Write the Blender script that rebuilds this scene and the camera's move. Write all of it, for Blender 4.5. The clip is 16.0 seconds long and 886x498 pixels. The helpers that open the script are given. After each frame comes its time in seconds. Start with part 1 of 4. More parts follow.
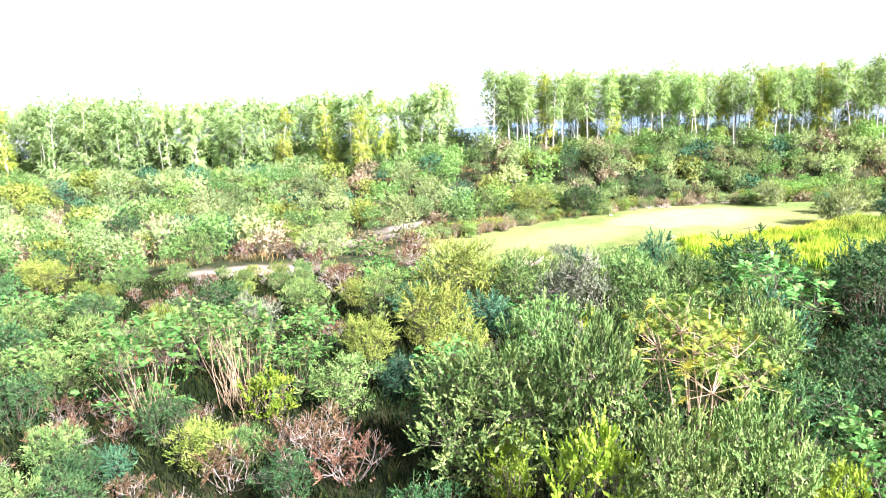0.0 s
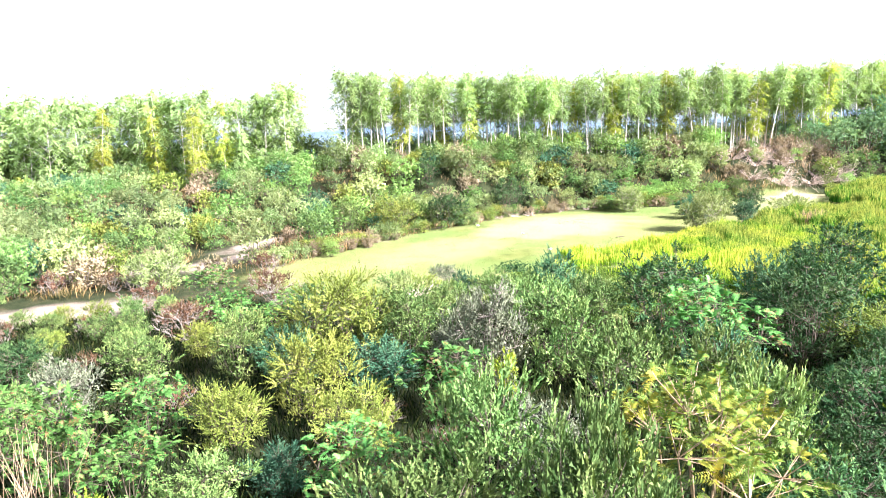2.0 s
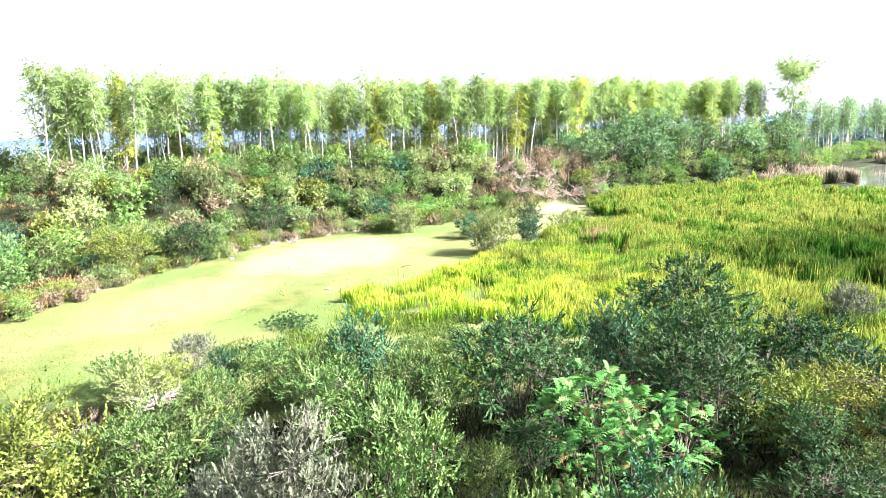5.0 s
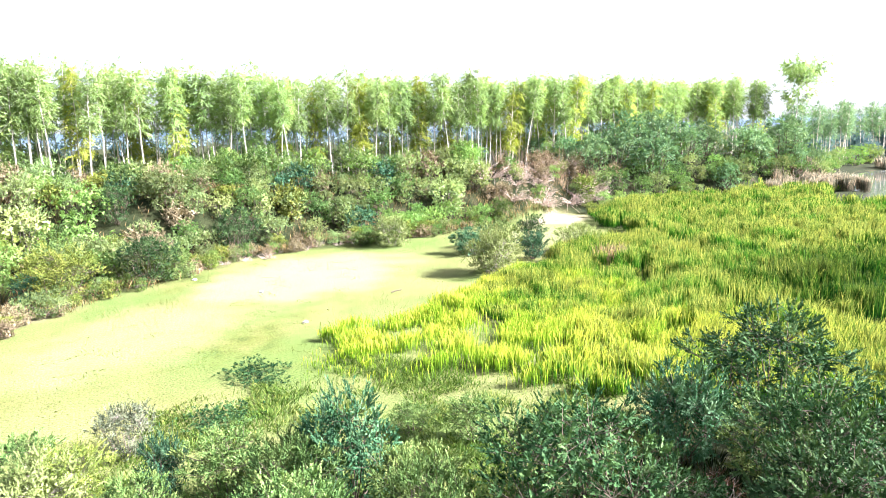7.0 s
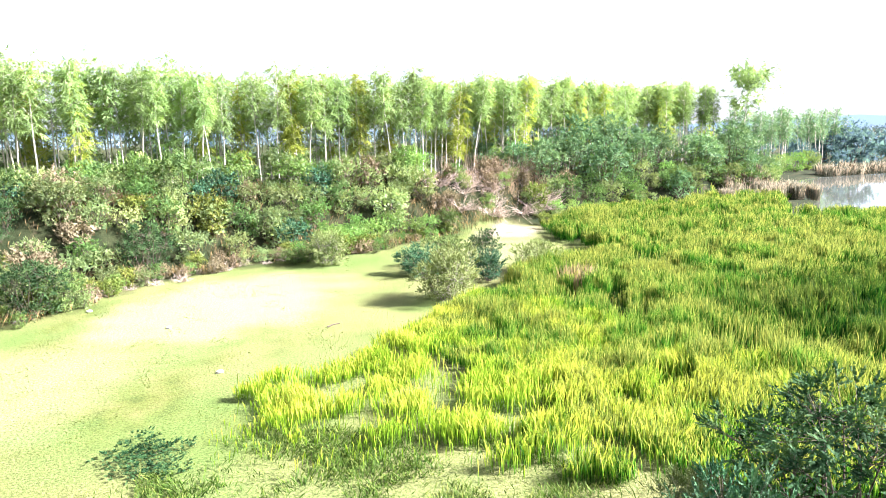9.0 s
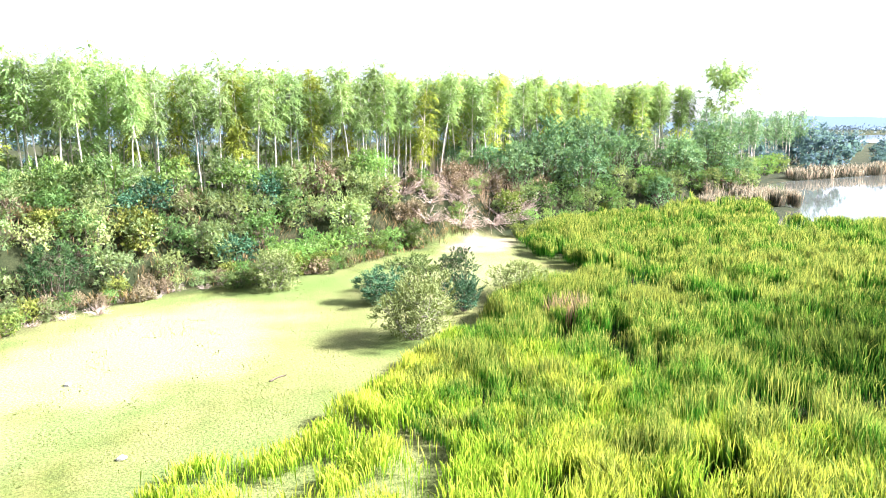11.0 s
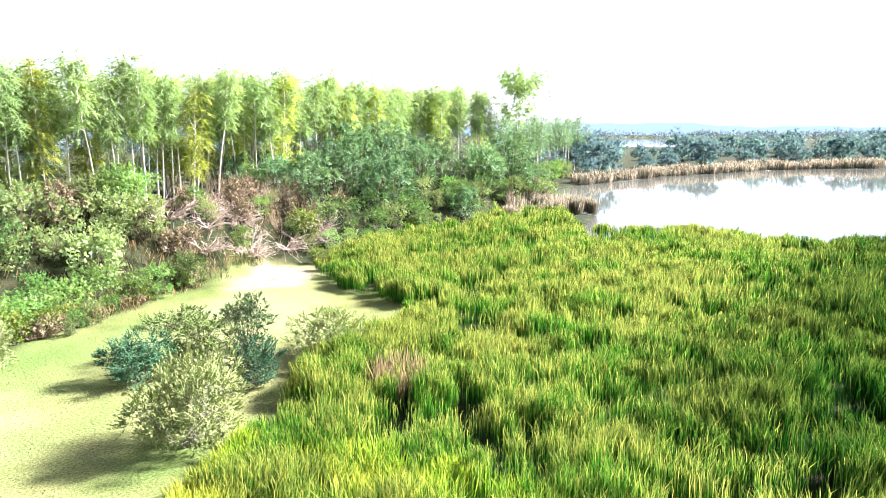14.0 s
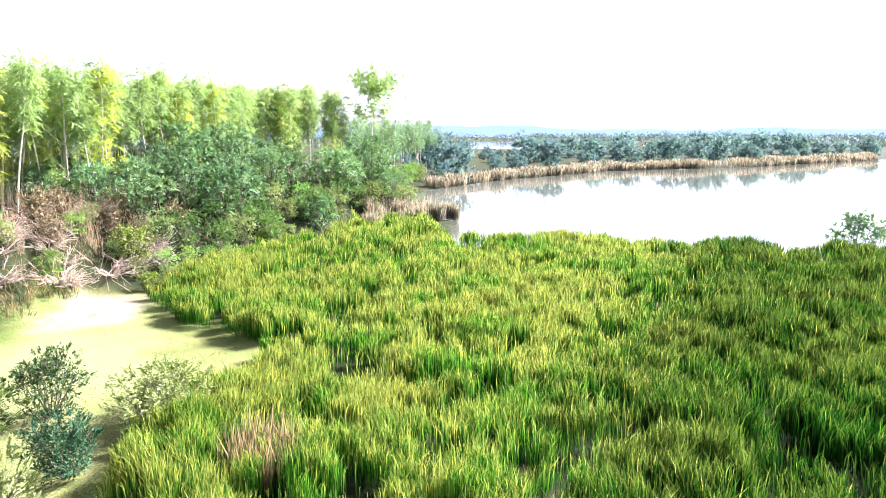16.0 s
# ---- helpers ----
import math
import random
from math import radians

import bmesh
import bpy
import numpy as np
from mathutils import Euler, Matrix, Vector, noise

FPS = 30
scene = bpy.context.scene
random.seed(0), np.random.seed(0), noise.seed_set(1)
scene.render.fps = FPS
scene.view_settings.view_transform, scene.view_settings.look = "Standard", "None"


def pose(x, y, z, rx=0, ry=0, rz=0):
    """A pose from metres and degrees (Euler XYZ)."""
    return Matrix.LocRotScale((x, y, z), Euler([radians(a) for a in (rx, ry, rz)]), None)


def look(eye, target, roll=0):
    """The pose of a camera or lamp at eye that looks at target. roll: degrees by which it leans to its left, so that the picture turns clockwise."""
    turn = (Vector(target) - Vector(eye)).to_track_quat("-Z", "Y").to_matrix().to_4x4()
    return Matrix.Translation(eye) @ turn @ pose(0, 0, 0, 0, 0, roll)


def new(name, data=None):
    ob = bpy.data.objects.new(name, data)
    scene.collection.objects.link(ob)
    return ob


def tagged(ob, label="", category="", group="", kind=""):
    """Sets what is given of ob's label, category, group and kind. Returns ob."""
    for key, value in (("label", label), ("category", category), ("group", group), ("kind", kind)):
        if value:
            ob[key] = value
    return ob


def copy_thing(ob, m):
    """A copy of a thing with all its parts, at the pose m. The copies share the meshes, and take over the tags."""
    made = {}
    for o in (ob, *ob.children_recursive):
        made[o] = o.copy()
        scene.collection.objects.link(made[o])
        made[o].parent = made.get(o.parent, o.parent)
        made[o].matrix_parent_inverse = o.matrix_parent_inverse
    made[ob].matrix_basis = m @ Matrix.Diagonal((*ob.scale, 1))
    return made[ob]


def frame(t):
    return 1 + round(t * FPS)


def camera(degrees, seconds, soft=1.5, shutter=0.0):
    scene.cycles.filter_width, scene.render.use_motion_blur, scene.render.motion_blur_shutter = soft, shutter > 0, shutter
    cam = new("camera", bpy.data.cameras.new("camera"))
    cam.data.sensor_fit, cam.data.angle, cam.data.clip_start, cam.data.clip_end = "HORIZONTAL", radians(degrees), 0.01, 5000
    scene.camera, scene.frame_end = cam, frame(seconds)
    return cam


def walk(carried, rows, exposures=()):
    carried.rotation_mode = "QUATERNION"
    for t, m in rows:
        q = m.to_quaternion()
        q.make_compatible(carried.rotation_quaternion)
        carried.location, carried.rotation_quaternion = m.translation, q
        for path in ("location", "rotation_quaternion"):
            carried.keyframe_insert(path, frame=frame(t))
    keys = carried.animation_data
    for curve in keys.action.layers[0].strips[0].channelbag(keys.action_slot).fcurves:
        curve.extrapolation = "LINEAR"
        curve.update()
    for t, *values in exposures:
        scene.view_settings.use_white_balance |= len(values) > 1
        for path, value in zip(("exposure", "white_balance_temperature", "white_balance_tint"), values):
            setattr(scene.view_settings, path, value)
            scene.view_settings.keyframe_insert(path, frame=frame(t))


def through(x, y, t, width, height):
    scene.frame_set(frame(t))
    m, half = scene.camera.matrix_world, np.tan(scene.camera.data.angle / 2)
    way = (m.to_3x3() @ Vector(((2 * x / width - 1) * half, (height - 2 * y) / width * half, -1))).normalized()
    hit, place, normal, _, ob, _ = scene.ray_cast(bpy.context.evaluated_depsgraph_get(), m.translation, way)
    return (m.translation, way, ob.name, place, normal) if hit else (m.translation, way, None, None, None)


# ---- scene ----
cam = camera(64.8, 16.0, 1.0)
PATH = [
    (0, (6.881, 5.722, 11.183), (6.611, 7.674, 10.843), -2.6),
    (0.5, (6.029, 7.451, 11.233), (5.895, 9.416, 10.889), -2.5),
    (1, (5.319, 9.238, 11.248), (5.324, 11.209, 10.904), -2.6),
    (1.5, (4.79, 11.092, 11.25), (4.886, 13.06, 10.905), -2.5),
    (2, (4.421, 12.96, 11.306), (4.6, 14.922, 10.96), -2.4),
    (2.5, (4.308, 14.905, 11.369), (4.595, 16.854, 11.022), -2.3),
    (3, (4.325, 16.927, 11.4), (4.741, 18.852, 11.054), -2.3),
    (3.5, (4.435, 18.95, 11.444), (4.98, 20.843, 11.097), -2.2),
    (4, (4.632, 20.952, 11.503), (5.304, 22.804, 11.155), -2.1),
    (4.5, (4.965, 22.921, 11.562), (5.756, 24.724, 11.213), -2.1),
    (4.7, (5.139, 23.709, 11.562), (5.975, 25.492, 11.215), -2.0),
    (6.8, (7.684, 31.925, 11.823), (8.586, 33.674, 11.472), -1.7),
    (7, (7.973, 32.638, 11.817), (8.883, 34.385, 11.467), -1.5),
    (7.5, (8.762, 34.406, 11.829), (9.699, 36.138, 11.48), -1.3),
    (8, (9.529, 36.136, 11.876), (10.501, 37.848, 11.528), -1.2),
    (8.5, (10.295, 37.876, 11.927), (11.315, 39.561, 11.579), -1.0),
    (9, (11.094, 39.511, 11.983), (12.157, 41.169, 11.635), -0.9),
    (9.2, (11.386, 40.193, 11.994), (12.46, 41.844, 11.645), -0.7),
    (11.3, (15.656, 47.565, 12.45), (16.829, 49.146, 12.095), -0.4),
    (11.5, (16.051, 48.213, 12.469), (17.235, 49.785, 12.114), -0.3),
    (12, (17.064, 49.68, 12.512), (18.293, 51.218, 12.157), -0.3),
    (12.5, (18.128, 51.081, 12.548), (19.446, 52.544, 12.196), -0.2),
    (13, (19.253, 52.435, 12.565), (20.664, 53.808, 12.215), -0.3),
    (13.5, (20.471, 53.831, 12.604), (21.971, 55.108, 12.257), -0.3),
    (14, (21.7, 55.184, 12.64), (23.28, 56.359, 12.295), -0.3),
    (14.5, (22.913, 56.517, 12.63), (24.566, 57.589, 12.286), -0.3),
    (15, (24.116, 57.706, 12.606), (25.825, 58.686, 12.262), -0.3),
    (15.5, (25.351, 58.849, 12.61), (27.107, 59.742, 12.268), -0.2),
    (16, (26.644, 59.963, 12.643), (28.444, 60.767, 12.302), -0.1),
]
walk(cam, [(t, look(e, a, r)) for t, e, a, r in PATH], [(0, 2.82, 5750, 22), (16, 2.82, 5750, 22)])


# ---- world, sun, exposure ----
SUN_DIR = Vector((0.68, -0.46, 0.58)).normalized()      # towards the sun
world = bpy.data.worlds.new("hazy_sky")
scene.world = world
world.use_nodes = True
wn = world.node_tree
sky = wn.nodes.new("ShaderNodeTexSky")
sky.sky_type, sky.sun_disc = "NISHITA", False
sky.sun_elevation = math.asin(SUN_DIR.z)
sky.sun_rotation = math.atan2(SUN_DIR.x, SUN_DIR.y)
sky.air_density, sky.dust_density, sky.ozone_density = 0.8, 0.9, 1.0
haze = wn.nodes.new("ShaderNodeHueSaturation")       # a milky, hazy sky
haze.inputs["Saturation"].default_value = 0.35
wn.links.new(sky.outputs["Color"], haze.inputs["Color"])
wn.links.new(haze.outputs["Color"], wn.nodes["Background"].inputs["Color"])
wn.nodes["Background"].inputs["Strength"].default_value = 0.05
sun = new("sun", bpy.data.lights.new("sun", "SUN"))
sun.data.energy, sun.data.angle, sun.data.color = 5.0, radians(9.0), (1.0, 0.95, 0.86)
sun.matrix_world = look((60, -40, 60), Vector((60, -40, 60)) - SUN_DIR)

# ---- node helpers ----


def material(name):
    m = bpy.data.materials.new(name)
    m.use_nodes = True
    nt = m.node_tree
    return m, nt, nt.nodes["Principled BSDF"]


def node(nt, kind, **values):
    n = nt.nodes.new(kind)
    for key, value in values.items():
        n.inputs[key.replace("_", " ")].default_value = value
    return n


def ramp(nt, fac, stops):
    n = nt.nodes.new("ShaderNodeValToRGB")
    els = n.color_ramp.elements
    while len(els) < len(stops):
        els.new(0.5)
    for e, (p, c) in zip(els, stops):
        e.position, e.color = p, (*c, 1)
    nt.links.new(fac, n.inputs["Fac"])
    return n.outputs["Color"]


def mix(nt, fac, a, b, blend="MIX"):
    n = nt.nodes.new("ShaderNodeMix")
    n.data_type, n.blend_type = "RGBA", blend
    for sock, v in ((n.inputs[0], fac), (n.inputs[6], a), (n.inputs[7], b)):
        if isinstance(v, bpy.types.NodeSocket):
            nt.links.new(v, sock)
        else:
            sock.default_value = v if isinstance(v, float) else (*v, 1)
    return n.outputs[2]


def math_node(nt, op, a, b):
    n = nt.nodes.new("ShaderNodeMath")
    n.operation = op
    for i, v in enumerate((a, b)):
        if isinstance(v, bpy.types.NodeSocket):
            nt.links.new(v, n.inputs[i])
        else:
            n.inputs[i].default_value = v
    return n.outputs[0]


def noise_tex(nt, scale, detail=3.0, rough=0.55):
    tc = nt.nodes.new("ShaderNodeTexCoord")
    n = node(nt, "ShaderNodeTexNoise", Scale=scale, Detail=detail, Roughness=rough)
    nt.links.new(tc.outputs["Object"], n.inputs["Vector"])
    return n.outputs["Fac"]


def bump(nt, bsdf, height, strength, distance=0.02):
    b = node(nt, "ShaderNodeBump", Strength=strength, Distance=distance)
    nt.links.new(height, b.inputs["Height"])
    nt.links.new(b.outputs["Normal"], bsdf.inputs["Normal"])


def foliage(name, dark, mid, light, through=0.14, spread=0.8, gloss=0.6, withered=0.0):
    """Leaves: each leaf takes its own tone, each plant its own cast; light passes through the blade."""
    m, nt, bsdf = material(name)
    geo = nt.nodes.new("ShaderNodeNewGeometry")
    info = nt.nodes.new("ShaderNodeObjectInfo")
    leaf = ramp(nt, geo.outputs["Random Per Island"], [(0.0, dark), (0.5, mid), (1.0, light)])
    patch = ramp(nt, noise_tex(nt, 0.9), [(0.3, dark), (0.5, mid), (0.72, light)])
    col = mix(nt, 0.75, leaf, patch)
    hsv = node(nt, "ShaderNodeHueSaturation", Saturation=1.0)
    nt.links.new(col, hsv.inputs["Color"])
    nt.links.new(math_node(nt, "ADD", math_node(nt, "MULTIPLY", info.outputs["Random"], 0.035 * spread), 0.5 - 0.0175 * spread), hsv.inputs["Hue"])
    other = math_node(nt, "FRACT", math_node(nt, "MULTIPLY", info.outputs["Random"], 37.0), 0.0)
    nt.links.new(math_node(nt, "ADD", math_node(nt, "MULTIPLY", other, 0.6 * spread), 1.0 - 0.3 * spread), hsv.inputs["Value"])
    col = hsv.outputs["Color"]
    if withered:
        spot = math_node(nt, "ADD", math_node(nt, "MULTIPLY", noise_tex(nt, 1.6, 2.0), 0.75), math_node(nt, "MULTIPLY", geo.outputs["Random Per Island"], 0.25))
        col = mix(nt, ramp(nt, spot, [(0.66 - withered, (0, 0, 0)), (0.70 - withered, (0.9, 0.9, 0.9))]), col, (0.20, 0.115, 0.05))
    nt.links.new(col, bsdf.inputs["Base Color"])
    bsdf.inputs["Roughness"].default_value = gloss
    bsdf.inputs["Specular IOR Level"].default_value = 0.08
    tr = nt.nodes.new("ShaderNodeBsdfTranslucent")
    nt.links.new(mix(nt, 1.0, col, (1.0, 1.0, 0.55), "MULTIPLY"), tr.inputs["Color"])
    mx = nt.nodes.new("ShaderNodeMixShader")
    mx.inputs[0].default_value = through
    nt.links.new(bsdf.outputs[0], mx.inputs[1])
    nt.links.new(tr.outputs[0], mx.inputs[2])
    nt.links.new(mx.outputs[0], nt.nodes["Material Output"].inputs["Surface"])
    return m


def bark(name, a, b, scale=9.0):
    m, nt, bsdf = material(name)
    n = noise_tex(nt, scale, 5.0)
    nt.links.new(ramp(nt, n, [(0.3, a), (0.7, b)]), bsdf.inputs["Base Color"])
    bsdf.inputs["Roughness"].default_value = 0.85
    bump(nt, bsdf, n, 0.5)
    return m


M_ACACIA = foliage("acacia_leaf", (0.012, 0.042, 0.01), (0.10, 0.172, 0.045), (0.32, 0.385, 0.12), spread=0.8)
M_GREY = foliage("grey_acacia_leaf", (0.025, 0.038, 0.022), (0.12, 0.14, 0.085), (0.28, 0.30, 0.18))
M_GREEN = foliage("broad_green_leaf", (0.014, 0.065, 0.01), (0.075, 0.185, 0.038), (0.22, 0.37, 0.095), withered=0.06)
M_YELLOW = foliage("yellow_green_leaf", (0.035, 0.07, 0.01), (0.145, 0.185, 0.03), (0.32, 0.345, 0.08))
M_TEAL = foliage("blue_green_leaf", (0.01, 0.045, 0.022), (0.045, 0.12, 0.058), (0.14, 0.235, 0.115))
M_DARK = foliage("dark_green_leaf", (0.007, 0.03, 0.01), (0.036, 0.09, 0.03), (0.125, 0.2, 0.065))
M_PALE = foliage("pale_green_leaf", (0.10, 0.15, 0.045), (0.23, 0.29, 0.095), (0.37, 0.42, 0.16))
M_BRIGHT = foliage("bright_leaf", (0.10, 0.17, 0.01), (0.24, 0.33, 0.03), (0.42, 0.46, 0.06), through=0.25)
M_DRY = foliage("dry_leaf", (0.04, 0.024, 0.012), (0.125, 0.072, 0.04), (0.25, 0.155, 0.09), through=0.15)
M_BROWN = foliage("brown_leaf", (0.12, 0.095, 0.055), (0.235, 0.19, 0.11), (0.37, 0.30, 0.19), through=0.15)
M_EUC = foliage("eucalyptus_leaf", (0.17, 0.27, 0.095), (0.29, 0.41, 0.155), (0.42, 0.52, 0.22), through=0.55, spread=0.6)
M_EUCY = foliage("yellowed_eucalyptus_leaf", (0.22, 0.27, 0.04), (0.36, 0.41, 0.065), (0.5, 0.54, 0.12), through=0.5)
M_GOLDGREEN = foliage("gold_and_green_leaf", (0.05, 0.13, 0.02), (0.13, 0.23, 0.04), (0.5, 0.38, 0.03))
M_WATERSIDE = foliage("waterside_leaf", (0.055, 0.125, 0.06), (0.15, 0.26, 0.13), (0.29, 0.41, 0.2), through=0.35, spread=0.9)
M_SCRUB = foliage("scrub_leaf", (0.10, 0.16, 0.065), (0.22, 0.29, 0.12), (0.36, 0.42, 0.18), through=0.5, spread=1.1)
M_FRESH = foliage("fresh_scrub_leaf", (0.08, 0.17, 0.045), (0.18, 0.305, 0.085), (0.32, 0.44, 0.135), through=0.5, spread=1.1)
M_THORN = foliage("thorn_scrub_leaf", (0.04, 0.095, 0.03), (0.10, 0.18, 0.055), (0.21, 0.30, 0.095), through=0.4)
# Far shore leaves: the blue of distance haze is mixed into these tones.
M_FARHAZE = foliage("far_wood_hazed_leaf", (0.07, 0.13, 0.17), (0.115, 0.195, 0.24), (0.165, 0.255, 0.29), through=0.5, spread=0.5)
M_PALEBARK = bark("pale_bark", (0.46, 0.40, 0.31), (0.68, 0.62, 0.52))
M_BARK = bark("brown_bark", (0.05, 0.038, 0.025), (0.14, 0.108, 0.07))
M_CANE = bark("cane_straw", (0.24, 0.16, 0.09), (0.42, 0.30, 0.18))
M_DEAD = bark("dead_wood", (0.15, 0.122, 0.1), (0.31, 0.265, 0.22))

M_TWIG = bark("pale_twigs", (0.34, 0.26, 0.2), (0.56, 0.45, 0.37))

# ---- mesh helpers ----


class Geo:
    """Gathers vertices and triangles."""

    def __init__(self):
        self.v, self.f, self.n = [], [], 0

    def add(self, v, f):
        self.v.append(np.asarray(v, float).reshape(-1, 3))
        self.f.append(np.asarray(f, int).reshape(-1, 3) + self.n)
        self.n += len(self.v[-1])

    def mesh(self, name, mat, smooth=False):
        v, f = np.concatenate(self.v), np.concatenate(self.f)
        me = bpy.data.meshes.new(name)
        me.vertices.add(len(v))
        me.vertices.foreach_set("co", v.ravel().astype(np.float32))
        me.loops.add(f.size)
        me.loops.foreach_set("vertex_index", f.ravel().astype(np.int32))
        me.polygons.add(len(f))
        me.polygons.foreach_set("loop_start", np.arange(0, f.size, 3, dtype=np.int32))
        if smooth:
            me.polygons.foreach_set("use_smooth", np.ones(len(f), bool))
        me.update(calc_edges=True)
        me.materials.append(mat)
        return me


def unit(a):
    return a / np.maximum(np.linalg.norm(a, axis=-1, keepdims=True), 1e-9)


def tube(geo, pts, r0, r1, sides=5):
    """A tapered limb along a line of points."""
    pts = np.asarray(pts, float)
    n = len(pts)
    way = unit(np.gradient(pts, axis=0))
    ref = np.where(np.abs(way[:, 2:3]) > 0.9, [[1.0, 0, 0]], [[0, 0, 1.0]])
    a = unit(np.cross(way, ref))
    b = np.cross(way, a)
    ang = np.arange(sides) * 2 * np.pi / sides
    rad = np.linspace(r0, r1, n)[:, None, None]
    ring = pts[:, None] + rad * (np.cos(ang)[None, :, None] * a[:, None] + np.sin(ang)[None, :, None] * b[:, None])
    f = []
    for i in range(n - 1):
        for j in range(sides):
            p, q = i * sides + j, i * sides + (j + 1) % sides
            f += [(p, q, q + sides), (p, q + sides, p + sides)]
    geo.add(ring, f)


def leaves(geo, rng, base, way, length, width, face=None):
    """One pointed leaf for each row of base and way."""
    n = len(base)
    length = np.broadcast_to(length, n)[:, None] * rng.uniform(0.7, 1.25, (n, 1))
    width = np.broadcast_to(width, n)[:, None] * rng.uniform(0.7, 1.25, (n, 1))
    side = unit(np.cross(way, rng.normal(size=(n, 3)) * (1.0 if face is None else 0.2) + (0 if face is None else face)))
    v = np.stack([base - side * width * 0.6, base + side * width * 0.6, base + way * length], 1)
    geo.add(v, np.arange(n * 3))


def shoots(geo, rng, base, way, length, count, leaf, width, open_angle=0.8, sag=0.0, face=None):
    """Leafy shoots: leaves set round each shoot from base to tip."""
    n = len(base)
    s = np.tile(np.linspace(0.08, 1.0, count), n) + rng.uniform(-0.03, 0.03, n * count)
    b, w = np.repeat(base, count, 0), np.repeat(way, count, 0)
    ln = np.repeat(np.broadcast_to(length, n), count)[:, None]
    out = unit(np.cross(w, rng.normal(size=w.shape)))
    p = b + w * s[:, None] * ln
    p[:, 2] -= sag * (s ** 2) * ln[:, 0]
    d = unit(w * math.cos(open_angle) + out * math.sin(open_angle) * (1.15 - 0.5 * s[:, None]) - np.array([0, 0, sag * 0.8]))
    leaves(geo, rng, p, d, leaf * (1.1 - 0.35 * s), width, None if face is None else np.repeat(face, count, 0))


def fronds(geo, rng, base, way, length, count, leaf, width):
    """Flat feathered leaves: leaflets in two rows along a drooping midrib."""
    n = len(base)
    side = unit(np.cross(way, np.array([0, 0, 1.0]) + rng.normal(size=(n, 3)) * 0.25))
    s = np.tile(np.repeat(np.linspace(0.12, 1.0, count // 2), 2), n)
    hand = np.tile(np.array([1.0, -1.0]), n * (count // 2))[:, None]
    k = len(s) // n
    b, w, sd = np.repeat(base, k, 0), np.repeat(way, k, 0), np.repeat(side, k, 0)
    ln = np.repeat(np.broadcast_to(length, n), k)[:, None]
    p = b + w * s[:, None] * ln
    p[:, 2] -= 0.35 * s ** 2 * ln[:, 0]
    d = unit(sd * hand + w * 0.55 + np.array([0, 0, -0.25]))
    leaves(geo, rng, p, d, leaf * (1.15 - 0.6 * np.abs(s - 0.45)), width, unit(np.cross(sd, w)) * 3.0)


def lumps(rng, n, h, r, low=0.25, flat=1.0):
    """Middles and radii of the lobes that make up an uneven crown."""
    az = np.arange(n) * 2.4 + rng.uniform(0, 6.3) + rng.uniform(-0.5, 0.5, n)
    q = np.sqrt((np.arange(n) + 0.3) / n)
    z = h * (low + (0.78 - low) * (1 - q ** 2 * 0.6) * rng.uniform(0.8, 1.12, n))
    c = np.stack([np.cos(az) * q * r * 0.74, np.sin(az) * q * r * 0.74, z], 1)
    k = 6
    ring = np.arange(k) * 2 * np.pi / k + rng.uniform(0, 1, k)
    skirt = np.stack([np.cos(ring) * r * 0.45, np.sin(ring) * r * 0.45, h * rng.uniform(0.12, 0.26, k)], 1)
    return np.concatenate([c, skirt]), np.concatenate([r * rng.uniform(0.4, 0.58, n) * flat, r * rng.uniform(0.30, 0.42, k)])


